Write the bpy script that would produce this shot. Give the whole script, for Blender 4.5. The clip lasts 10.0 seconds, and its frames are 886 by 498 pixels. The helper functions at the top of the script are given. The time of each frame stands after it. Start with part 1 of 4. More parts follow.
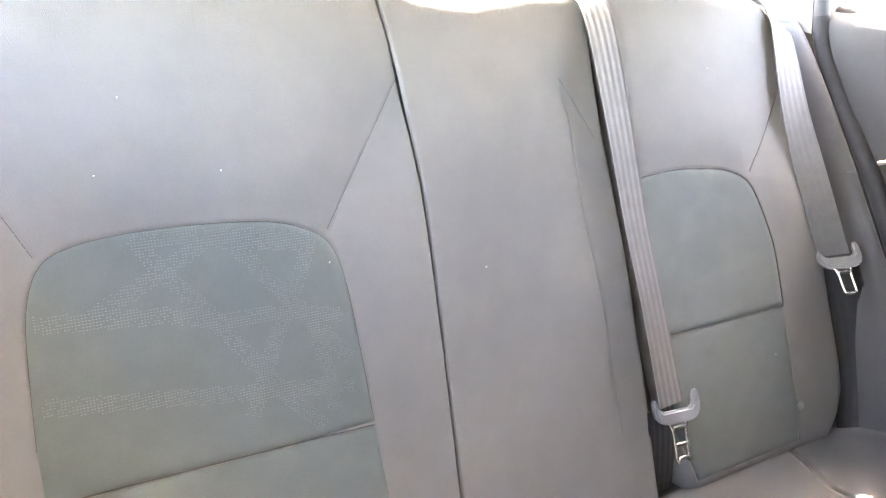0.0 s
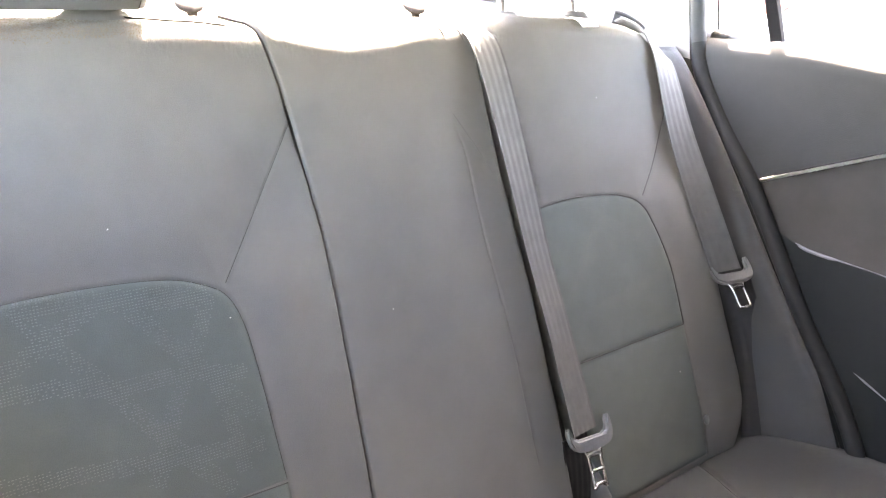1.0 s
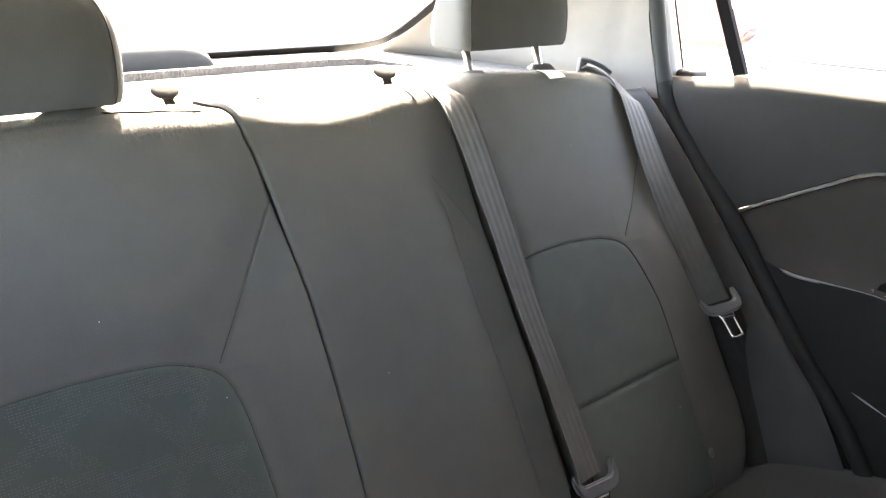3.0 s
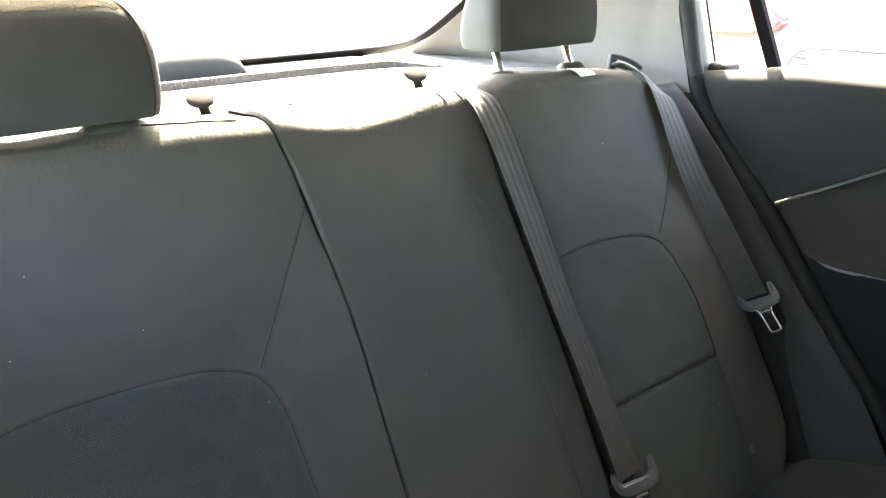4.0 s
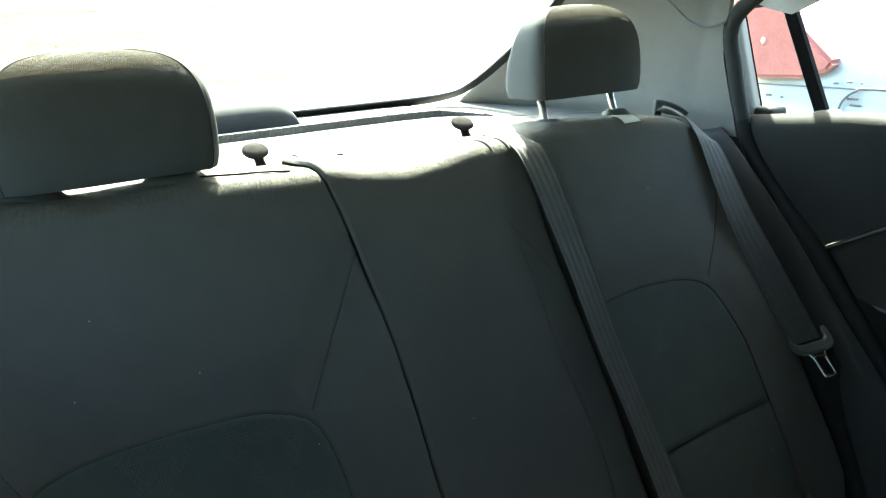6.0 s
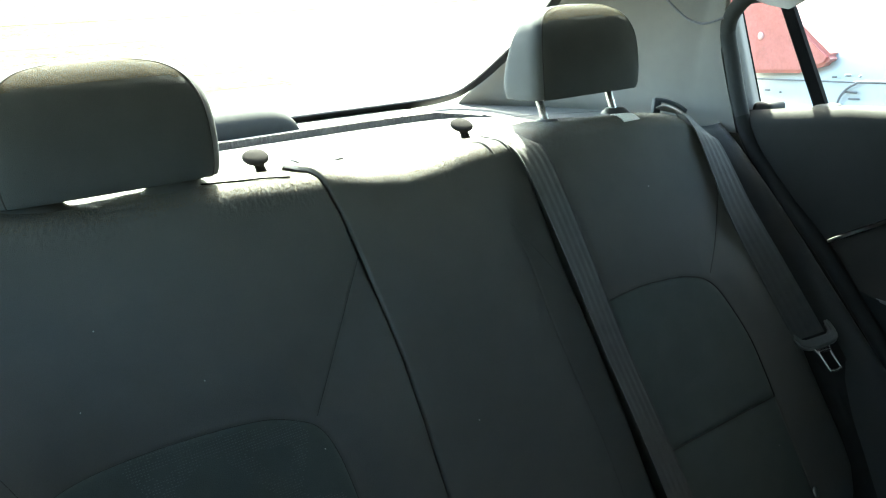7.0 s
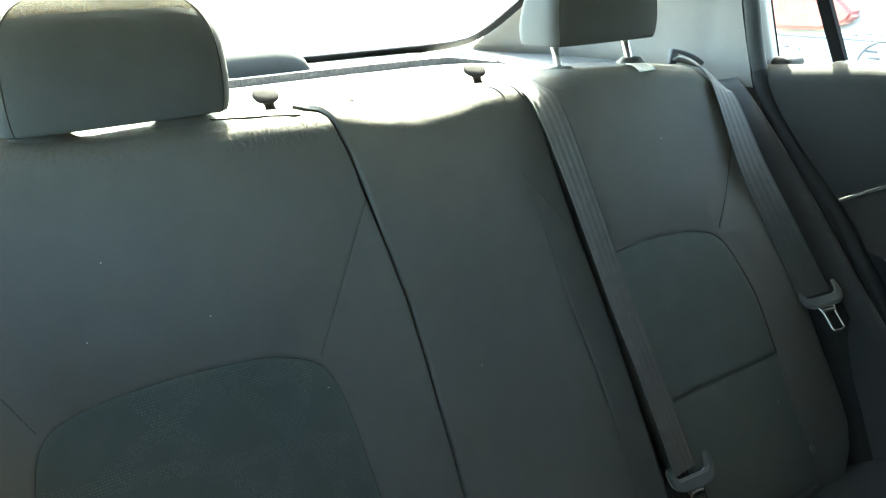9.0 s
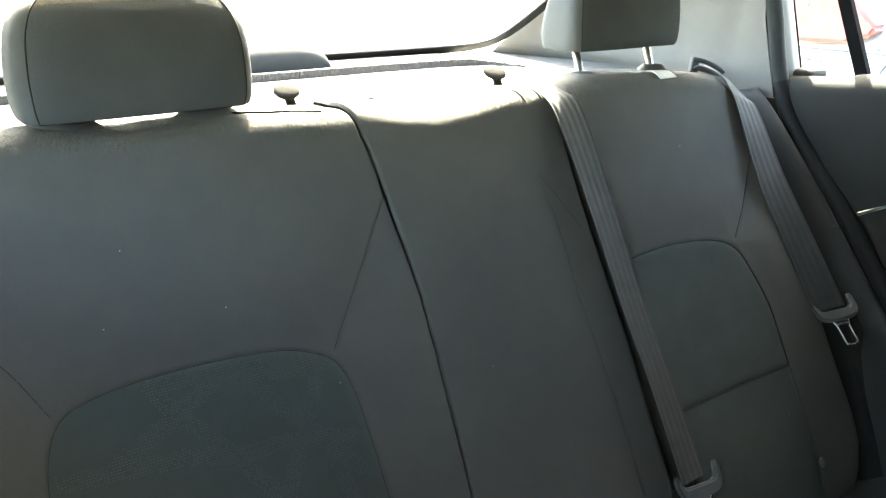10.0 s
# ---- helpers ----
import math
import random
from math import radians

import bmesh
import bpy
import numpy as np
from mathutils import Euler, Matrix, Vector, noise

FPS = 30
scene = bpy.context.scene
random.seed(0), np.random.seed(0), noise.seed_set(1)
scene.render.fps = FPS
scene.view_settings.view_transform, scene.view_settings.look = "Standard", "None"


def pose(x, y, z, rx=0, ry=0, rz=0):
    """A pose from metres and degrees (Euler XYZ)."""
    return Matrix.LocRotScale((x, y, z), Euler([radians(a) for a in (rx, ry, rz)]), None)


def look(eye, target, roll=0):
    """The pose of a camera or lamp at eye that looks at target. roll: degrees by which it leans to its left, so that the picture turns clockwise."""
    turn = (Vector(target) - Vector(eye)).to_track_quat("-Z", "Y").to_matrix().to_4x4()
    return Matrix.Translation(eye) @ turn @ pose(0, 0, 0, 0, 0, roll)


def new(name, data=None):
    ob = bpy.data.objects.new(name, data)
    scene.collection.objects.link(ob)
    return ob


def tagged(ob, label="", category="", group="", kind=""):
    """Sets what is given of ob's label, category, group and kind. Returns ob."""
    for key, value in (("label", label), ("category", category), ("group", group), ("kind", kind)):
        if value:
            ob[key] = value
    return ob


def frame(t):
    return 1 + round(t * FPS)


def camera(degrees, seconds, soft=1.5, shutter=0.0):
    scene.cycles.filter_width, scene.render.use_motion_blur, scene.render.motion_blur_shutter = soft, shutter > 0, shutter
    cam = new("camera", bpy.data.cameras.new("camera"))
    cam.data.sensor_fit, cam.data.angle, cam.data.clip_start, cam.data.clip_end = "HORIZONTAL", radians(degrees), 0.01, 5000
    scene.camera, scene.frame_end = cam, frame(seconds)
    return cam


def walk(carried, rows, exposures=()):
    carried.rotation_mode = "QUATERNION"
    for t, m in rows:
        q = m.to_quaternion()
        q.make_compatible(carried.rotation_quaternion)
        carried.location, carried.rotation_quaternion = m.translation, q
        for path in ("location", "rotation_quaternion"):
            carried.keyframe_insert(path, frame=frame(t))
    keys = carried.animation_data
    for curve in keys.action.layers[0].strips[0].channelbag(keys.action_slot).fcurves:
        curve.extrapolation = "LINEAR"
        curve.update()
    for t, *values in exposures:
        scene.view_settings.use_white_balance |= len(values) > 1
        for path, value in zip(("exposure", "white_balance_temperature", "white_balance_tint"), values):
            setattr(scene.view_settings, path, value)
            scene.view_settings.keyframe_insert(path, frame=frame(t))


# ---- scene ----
cam = camera(55.1, 10.0, 1.15)
PATH = [
    (0, -0.5174, -0.5287, 0.7131, 64.86, -6.37, -31.67),
    (0.5, -0.5106, -0.5036, 0.7181, 67.24, -8.06, -37.91),
    (1, -0.5105, -0.5070, 0.7208, 67.44, -5.85, -39.38),
    (1.5, -0.5029, -0.5026, 0.7262, 68.61, -4.47, -42.01),
    (2, -0.4990, -0.5016, 0.7330, 68.51, -2.46, -42.30),
    (2.2, -0.4995, -0.5020, 0.7333, 69.88, -0.61, -42.50),
    (3.3, -0.5150, -0.5190, 0.7374, 71.01, -1.66, -41.27),
    (3.5, -0.5158, -0.5193, 0.7374, 69.75, -0.93, -40.13),
    (4, -0.5158, -0.5167, 0.7432, 70.67, 0.59, -40.03),
    (4.5, -0.5233, -0.5309, 0.7479, 73.32, 3.48, -37.85),
    (5, -0.5232, -0.5309, 0.7519, 73.84, 3.81, -37.46),
    (5.5, -0.5233, -0.5335, 0.7483, 73.88, 3.40, -37.50),
    (5.7, -0.5233, -0.5335, 0.7484, 73.75, 1.65, -36.81),
    (6.8, -0.5236, -0.5333, 0.7490, 74.01, 3.23, -37.10),
    (7, -0.5236, -0.5333, 0.7492, 73.92, 3.15, -37.09),
    (7.5, -0.5236, -0.5308, 0.7514, 73.78, 3.46, -36.87),
    (8, -0.5239, -0.5328, 0.7484, 73.76, 3.72, -36.69),
    (8.5, -0.5252, -0.5329, 0.7424, 72.04, 1.01, -36.44),
    (9, -0.5243, -0.5317, 0.7439, 70.54, 1.40, -36.07),
    (9.5, -0.5269, -0.5322, 0.7434, 70.33, 1.20, -34.97),
    (10, -0.5287, -0.5330, 0.7423, 70.71, -0.14, -34.62),
]
EXPOSURES = [(0.0, 8.52, 7850, 21), (0.5, 8.37, 7850, 21), (1.0, 7.84, 7900, 20), (2.0, 7.17, 7900, 18), (2.2, 6.97, 7900, 17), (3.3, 6.26, 7900, 12), (3.5, 6.26, 7850, 11), (4.0, 5.94, 7650, 9), (4.5, 5.16, 7250, 5), (5.0, 4.93, 6950, 0), (5.5, 4.56, 6500, -12), (8.0, 4.61, 6400, -13), (8.5, 4.81, 6400, -14), (9.0, 5.61, 6600, -12), (10.0, 5.71, 7300, 0)]
walk(cam, [(t, pose(x, y, z, rx, ry, rz)) for t, x, y, z, rx, ry, rz in PATH], EXPOSURES)

# ---- world and sun ----
SUN_EL, SUN_AZ = radians(51), radians(33)
world = bpy.data.worlds.new("sky")
scene.world = world
world.use_nodes = True
wn = world.node_tree
sky = wn.nodes.new("ShaderNodeTexSky")
sky.sky_type, sky.sun_disc, sky.sun_elevation, sky.sun_rotation = "NISHITA", False, SUN_EL, SUN_AZ
sky.dust_density, sky.ozone_density = 5.0, 0.6
wn.links.new(sky.outputs[0], wn.nodes["Background"].inputs[0])
wn.nodes["Background"].inputs[1].default_value = 0.115
sun = new("sun", bpy.data.lights.new("sun", "SUN"))
sun.data.energy, sun.data.angle, sun.data.color = 3.4, radians(0.53), (1.0, 0.94, 0.83)
sd = Vector((math.sin(SUN_AZ) * math.cos(SUN_EL), math.cos(SUN_AZ) * math.cos(SUN_EL), math.sin(SUN_EL)))
sun.matrix_world = look(sd * 20, (0, 0, 0))


# ---- materials ----
def material(name, color, rough=0.8, metal=0.0, dark=0.75, scale=40.0, grain=900.0, bump=0.15, dist=0.001, sheen=0.0, spec=0.5, wear=6.0, nap=(1, 1, 1)):
    """Base colour varied at two scales, with a fine relief."""
    m = bpy.data.materials.new(name)
    m.use_nodes = True
    nt = m.node_tree
    b = nt.nodes["Principled BSDF"]
    tc = nt.nodes.new("ShaderNodeTexCoord")
    def noise_at(sc, detail):
        n = nt.nodes.new("ShaderNodeTexNoise")
        n.inputs["Scale"].default_value, n.inputs["Detail"].default_value = sc, detail
        nt.links.new(tc.outputs["Object"], n.inputs["Vector"])
        return n
    a, c = noise_at(wear, 4), noise_at(grain, 2)
    mid = noise_at(scale, 3)
    add = nt.nodes.new("ShaderNodeMath")
    add.operation = "MULTIPLY_ADD"
    add.inputs[1].default_value = 0.5
    nt.links.new(a.outputs[0], add.inputs[0])
    mul = nt.nodes.new("ShaderNodeMath")
    mul.operation = "MULTIPLY"
    mul.inputs[1].default_value = 0.5
    nt.links.new(mid.outputs[0], mul.inputs[0])
    nt.links.new(mul.outputs[0], add.inputs[2])
    g2 = nt.nodes.new("ShaderNodeMath")
    g2.operation = "MULTIPLY_ADD"
    g2.inputs[1].default_value = 0.6
    nt.links.new(c.outputs[0], g2.inputs[0])
    nt.links.new(add.outputs[0], g2.inputs[2])
    ramp = nt.nodes.new("ShaderNodeValToRGB")
    ramp.color_ramp.elements[0].position, ramp.color_ramp.elements[1].position = 0.5, 1.0
    ramp.color_ramp.elements[0].color = (*[x * dark for x in color], 1)
    ramp.color_ramp.elements[1].color = (*[min(1, x * (2 - dark)) for x in color], 1)
    nt.links.new(g2.outputs[0], ramp.inputs[0])
    nt.links.new(ramp.outputs[0], b.inputs["Base Color"])
    b.inputs["Roughness"].default_value, b.inputs["Metallic"].default_value = rough, metal
    b.inputs["Specular IOR Level"].default_value = spec
    b.inputs["Sheen Weight"].default_value = sheen
    b.inputs["Sheen Roughness"].default_value = 0.5
    b.inputs["Sheen Tint"].default_value = (*nap, 1)
    if bump:
        bp = nt.nodes.new("ShaderNodeBump")
        bp.inputs["Strength"].default_value, bp.inputs["Distance"].default_value = bump, dist
        nt.links.new(c.outputs[0], bp.inputs["Height"])
        nt.links.new(bp.outputs[0], b.inputs["Normal"])
    return m


def glass(name, color=(1, 1, 1), rough=0.0):
    m = bpy.data.materials.new(name)
    m.use_nodes = True
    nt = m.node_tree
    nt.nodes.remove(nt.nodes["Principled BSDF"])
    tr = nt.nodes.new("ShaderNodeBsdfTransparent")
    tr.inputs[0].default_value = (*color, 1)
    gl = nt.nodes.new("ShaderNodeBsdfGlossy")
    gl.inputs["Roughness"].default_value = 0.02
    fr = nt.nodes.new("ShaderNodeFresnel")
    fr.inputs[0].default_value = 1.25
    mx = nt.nodes.new("ShaderNodeMixShader")
    nt.links.new(fr.outputs[0], mx.inputs[0])
    nt.links.new(tr.outputs[0], mx.inputs[1])
    nt.links.new(gl.outputs[0], mx.inputs[2])
    nt.links.new(mx.outputs[0], nt.nodes["Material Output"].inputs[0])
    return m


FABRIC = material("charcoal_fabric", (0.102, 0.104, 0.102), 0.95, dark=0.91, scale=30, grain=1300, bump=0.4, dist=0.001, sheen=0.08, spec=0.2, nap=(1.0, 0.97, 0.9))
INSERT = material("grey_green_fabric", (0.069, 0.083, 0.080), 0.95, dark=0.86, scale=35, grain=1000, bump=0.35, sheen=0.1, spec=0.2)
# Same cloth as FABRIC; the cooler tint offsets warm bounced light.
HEADFAB = material("cooled_headrest_fabric", (0.093, 0.101, 0.104), 0.95, dark=0.91, scale=30, grain=1300, bump=0.4, spec=0.1)
# Gold of grazing sun, put into the tufts' colour.
NAP = material("sunlit_fringe_tint", (0.108, 0.096, 0.074), 0.9, grain=600, bump=0.0, spec=0.1)
DOTS = material("pale_thread", (0.112, 0.125, 0.124), 0.9, grain=600, bump=0.1, spec=0.2)
DOTS_DIM = material("dim_thread", (0.097, 0.104, 0.100), 0.9, grain=600, bump=0.1, spec=0.2)
LINT = material("white_lint", (0.38, 0.38, 0.37), 0.9, grain=900, bump=0.0)
SUNPATCH = material("sunlit_patch_white", (0.80, 0.80, 0.78), 0.85, grain=900, bump=0.3)
THREAD = material("dark_thread", (0.030, 0.030, 0.030), 0.9, grain=900)
# Cushion cloth darkened in place of the shade of front seats not built.
CUSHION = material("shaded_seat_fabric", (0.0165, 0.0167, 0.0158), 0.95, dark=0.86, scale=30, grain=1100, bump=0.4, sheen=0.12, spec=0.2)
# Bolster cloth darkened to stand in for the weak light low beside the door.
SIDEFAB = material("shaded_side_fabric", (0.036, 0.0375, 0.038), 0.95, dark=0.86, scale=30, grain=800, bump=0.4, sheen=0.3, spec=0.2)
TRIMGREY = material("pocket_edge_highlight", (0.24, 0.245, 0.25), 0.5, dark=0.9, grain=300, bump=0.02)
GREYGAP = material("grey_gap", (0.10, 0.10, 0.11), 0.7, grain=200, bump=0.0)
# Shade of the step's front face, put into a darker carpet colour.
STEP = material("shaded_carpet_edge", (0.04, 0.038, 0.036), 0.98, dark=0.4, scale=200, grain=500, bump=0.8)
WEB = material("belt_webbing", (0.088, 0.090, 0.090), 0.75, dark=0.8, scale=60, grain=1500, bump=0.3, spec=0.25)
# Same webbing as WEB, darkened to stand in for shade at the lower ends.
WEBSHADE = material("shaded_webbing", (0.022, 0.022, 0.023), 0.8, dark=0.8, scale=60, grain=1500, bump=0.3, spec=0.25)
PLASTIC = material("dark_plastic", (0.05, 0.052, 0.056), 0.55, dark=0.85, scale=60, grain=700, bump=0.12)
TONGUE = material("grey_plastic", (0.11, 0.115, 0.12), 0.5, dark=0.85, scale=60, grain=500, bump=0.08)
HOUSING = material("matt_grey_plastic", (0.019, 0.021, 0.022), 0.9, dark=0.85, scale=60, grain=700, bump=0.12, spec=0.12)
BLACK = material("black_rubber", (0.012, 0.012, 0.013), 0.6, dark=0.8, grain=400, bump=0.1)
STRIP = material("matt_grey_strip", (0.034, 0.036, 0.035), 0.85, dark=0.85, scale=60, grain=700, bump=0.12, spec=0.15)
# Even dark rubber, a tone lighter than SEAL.
RUBBER = material("bead_rubber", (0.013, 0.0135, 0.0135), 0.8, dark=0.8, grain=400, bump=0.15, spec=0.2)
KNOB = material("dull_anchor_plastic", (0.0105, 0.0100, 0.0095), 0.9, dark=0.8, grain=400, bump=0.15, spec=0.04)
SEAL = material("seal_rubber", (0.007, 0.007, 0.0075), 0.85, dark=0.8, grain=400, bump=0.15, spec=0.04)
CHROME = material("polished_steel", (0.58, 0.58, 0.59), 0.25, 1.0, dark=0.92, grain=300, bump=0.02)
BEIGE = material("pale_grey_trim", (0.130, 0.126, 0.114), 0.7, dark=0.93, scale=50, grain=900, bump=0.15)
LINER = material("headliner_felt", (0.57, 0.59, 0.60), 0.95, dark=0.9, scale=60, grain=1200, bump=0.3)
SHELF = material("grey_carpet", (0.085, 0.083, 0.079), 0.98, dark=0.75, scale=80, grain=700, bump=0.6)
DOORPAD = material("charcoal_vinyl", (0.0160, 0.0168, 0.0163), 0.7, dark=0.85, scale=40, grain=900, bump=0.25, spec=0.2)
DOORMID = material("brown_grey_fabric", (0.021, 0.0195, 0.0175), 0.85, dark=0.8, scale=40, grain=1000, bump=0.3, spec=0.25)
DOORLOW = material("black_plastic", (0.0088, 0.0102, 0.0102), 0.65, dark=0.85, scale=50, grain=800, bump=0.25, spec=0.2)
SILVER = material("silver_trim", (0.55, 0.56, 0.57), 0.35, 0.6, dark=0.9, grain=300, bump=0.03)
CARPET = material("floor_carpet", (0.05, 0.05, 0.05), 0.98, grain=500, bump=0.5)
PAINT = material("silver_paint", (0.27, 0.287, 0.30), 0.32, 0.2, dark=0.92, scale=8, grain=200, bump=0.0)
REDLENS = material("red_lens", (0.30, 0.105, 0.095), 0.12, dark=0.85, scale=20, grain=120, bump=0.02)
PINK = material("pale_pink_lens", (0.46, 0.26, 0.24), 0.3, dark=0.9, scale=20, grain=120, bump=0.0)
# Paint colour unknown; this grey limits sunlight bounced into the cabin.
BOOT = material("low_bounce_grey_paint", (0.12, 0.123, 0.126), 0.5, 0.0, dark=0.85, scale=8, grain=200, bump=0.0)
CARGLASS = material("dusty_car_glass", (0.15, 0.19, 0.22), 0.25, dark=0.7, scale=30, grain=120, bump=0.0)
GROUND = material("pale_ground", (0.080, 0.079, 0.073), 0.95, dark=0.7, scale=2.5, grain=30, bump=0.3, wear=0.5, spec=0.0)
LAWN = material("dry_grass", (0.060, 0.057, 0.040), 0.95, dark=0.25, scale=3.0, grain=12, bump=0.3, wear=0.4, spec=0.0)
PANE = glass("clear_glass", (0.93, 0.95, 0.94))


# ---- mesh helpers ----
def part(name, mesh, mat, parent=None, label="", smooth=True):
    """Links a mesh or a bmesh as one object, under a thing or a part."""
    if isinstance(mesh, bmesh.types.BMesh):
        me = bpy.data.meshes.new(name)
        mesh.normal_update()
        mesh.to_mesh(me)
        mesh.free()
    else:
        me = mesh
    if mat:
        me.materials.append(mat)
    if smooth:
        me.polygons.foreach_set("use_smooth", [True] * len(me.polygons))
        me.set_sharp_from_angle(angle=radians(62))
    ob = new(name, me)
    if parent:
        ob.parent = parent
    if label:
        tagged(ob, label)
    return ob


def thing(name, label, category, kind="", group=""):
    return tagged(new(name), label, category, group, kind)


def mesh_of(verts, faces):
    me = bpy.data.meshes.new("m")
    me.from_pydata([tuple(v) for v in verts], [], [tuple(f) for f in faces])
    me.update()
    return me


def sheet(P, thick=0.0, flip=False):
    """A grid of points (n x m x 3) as a mesh, with thickness behind it."""
    n, m = P.shape[:2]
    idx = np.arange(n * m).reshape(n, m)
    q = np.stack([idx[:-1, :-1], idx[1:, :-1], idx[1:, 1:], idx[:-1, 1:]], -1).reshape(-1, 4)
    if flip:
        q = q[:, ::-1]
    V = P.reshape(-1, 3)
    if not thick:
        return mesh_of(V.tolist(), q.tolist())
    du, dv = np.gradient(P, axis=0), np.gradient(P, axis=1)
    N = np.cross(du, dv)
    N /= np.maximum(np.linalg.norm(N, axis=2, keepdims=True), 1e-9)
    B = (P - N * thick * (-1 if flip else 1)).reshape(-1, 3)
    k = n * m
    rim = list(idx[:, 0]) + list(idx[-1, 1:]) + list(idx[-2::-1, -1]) + list(idx[0, -2:0:-1])
    faces = q.tolist() + (q[:, ::-1] + k).tolist()
    for a, b in zip(rim, rim[1:] + rim[:1]):
        faces.append([b, a, a + k, b + k] if not flip else [a, b, b + k, a + k])
    return mesh_of(V.tolist() + B.tolist(), faces)


def smooth_line(pts, n):
    """n points on a smooth curve through pts (Catmull-Rom)."""
    p = np.array(pts, float)
    p = np.vstack([2 * p[0] - p[1], p, 2 * p[-1] - p[-2]])
    out = []
    for t in np.linspace(0, len(p) - 3 - 1e-6, n):
        i = int(t)
        f = t - i
        a, b, c, d = p[i:i + 4]
        out.append(0.5 * (2 * b + (c - a) * f + (2 * a - 5 * b + 4 * c - d) * f * f + (3 * b - a - 3 * c + d) * f ** 3))
    return np.array(out)


def tube(pts, r, seg=8, n=0, flat=1.0):
    """A tube along points; its ends are closed."""
    P = smooth_line(pts, n) if n else np.array(pts, float)
    T = np.gradient(P, axis=0)
    T /= np.linalg.norm(T, axis=1, keepdims=True)
    up = np.array([0, 0, 1.0]) if abs(T[0][2]) < 0.9 else np.array([1.0, 0, 0])
    verts, faces = [], []
    for p, t in zip(P, T):
        a = np.cross(t, up)
        a /= np.linalg.norm(a)
        b = np.cross(a, t)
        for k in range(seg):
            w = 2 * math.pi * k / seg
            verts.append(p + r * (math.cos(w) * a + flat * math.sin(w) * b))
    for i in range(len(P) - 1):
        for k in range(seg):
            j = (k + 1) % seg
            faces.append([i * seg + k, i * seg + j, (i + 1) * seg + j, (i + 1) * seg + k])
    faces.append(list(range(seg))[::-1])
    faces.append([(len(P) - 1) * seg + k for k in range(seg)])
    return mesh_of(verts, faces)


def block(size, bevel=0.003, segs=2, m=Matrix()):
    bm = bmesh.new()
    bmesh.ops.create_cube(bm, size=1.0, matrix=Matrix.Diagonal((*size, 1)))
    if bevel:
        bmesh.ops.bevel(bm, geom=bm.edges[:], offset=bevel, segments=segs, affect="EDGES", profile=0.6)
    bm.transform(m)
    return bm


def slab(pts, thick, bevel=0.001, m=Matrix()):
    """A flat outline (x, y) given a thickness in z, with softened edges."""
    bm = bmesh.new()
    vs = [bm.verts.new((x, y, -thick / 2)) for x, y in pts]
    f = bm.faces.new(vs)
    r = bmesh.ops.extrude_face_region(bm, geom=[f])
    bmesh.ops.translate(bm, verts=[v for v in r["geom"] if isinstance(v, bmesh.types.BMVert)], vec=(0, 0, thick))
    bmesh.ops.recalc_face_normals(bm, faces=bm.faces[:])
    if bevel:
        bmesh.ops.bevel(bm, geom=bm.edges[:], offset=bevel, segments=2, affect="EDGES")
    bm.transform(m)
    return bm


def joined(*bms):
    out = bmesh.new()
    for b in bms:
        me = bpy.data.meshes.new("t")
        b.to_mesh(me)
        b.free()
        out.from_mesh(me)
        bpy.data.meshes.remove(me)
    return out


def interp(x, pts):
    a = np.array(pts, float)
    o = np.argsort(a[:, 0])
    return np.interp(x, a[o, 0], a[o, 1])


# ---- rear seat backrests ----
LEAN = math.atan(0.4224)
CA, SA = math.cos(LEAN), math.sin(LEAN)


def on_seat(u, v, n=0.0):
    """A place on the leaning face: u across, v up along it, n out of it."""
    u, v, n = np.broadcast_arrays(np.asarray(u, float), v, n)
    return np.stack([u, v * SA - n * CA, v * CA + n * SA], -1)


def line_dist(U, V, line):
    """Distance to a polyline and the nearest place on it."""
    best = np.full(U.shape, 9.0)
    nu, nv = U.copy(), V.copy()
    for (a, b), (c, d) in zip(line[:-1], line[1:]):
        L2 = (c - a) ** 2 + (d - b) ** 2 + 1e-12
        t = np.clip(((U - a) * (c - a) + (V - b) * (d - b)) / L2, 0, 1)
        pu, pv = a + t * (c - a), b + t * (d - b)
        dd = np.hypot(U - pu, V - pv)
        k = dd < best
        best = np.where(k, dd, best)
        nu, nv = np.where(k, pu, nu), np.where(k, pv, nv)
    return best, nu, nv


def inside(U, V, poly):
    r = np.zeros(U.shape, bool)
    for (a, b), (c, d) in zip(poly, poly[1:] + poly[:1]):
        k = (b > V) != (d > V)
        with np.errstate(divide="ignore", invalid="ignore"):
            r ^= k & (U < (c - a) * (V - b) / (d - b) + a)
    return r


def wave(u, v):
    """Slight unevenness of the padding."""
    return 0.0013 * np.sin(u * 19 + 1.3) * np.sin(v * 15 + 0.4) + 0.00012 * np.sin(u * 71 + v * 43) + 0.0003 * np.sin(u * 31 - v * 37)


def over_crown(U, V, n, top, R):
    """From the padded face over the rounded top edge, level to the back, then down to the shelf."""
    full, level = math.radians(70), 0.045
    T0 = interp(U, top) - R
    past = np.maximum(V - T0, 0)
    ang = np.minimum(past / R, full)
    rest = np.maximum(past - R * full, 0)
    flat_, down = np.minimum(rest, level), np.maximum(rest - level, 0)
    vv = np.where(past > 0, T0 + R * np.sin(ang) + flat_ * math.cos(full) - down * 0.75, V)
    nn = np.where(past > 0, -R * (1 - np.cos(ang)) - flat_ * math.sin(full) - down * 0.65, 0)
    return on_seat(U, vv + n * np.sin(ang), nn + n * np.cos(ang))


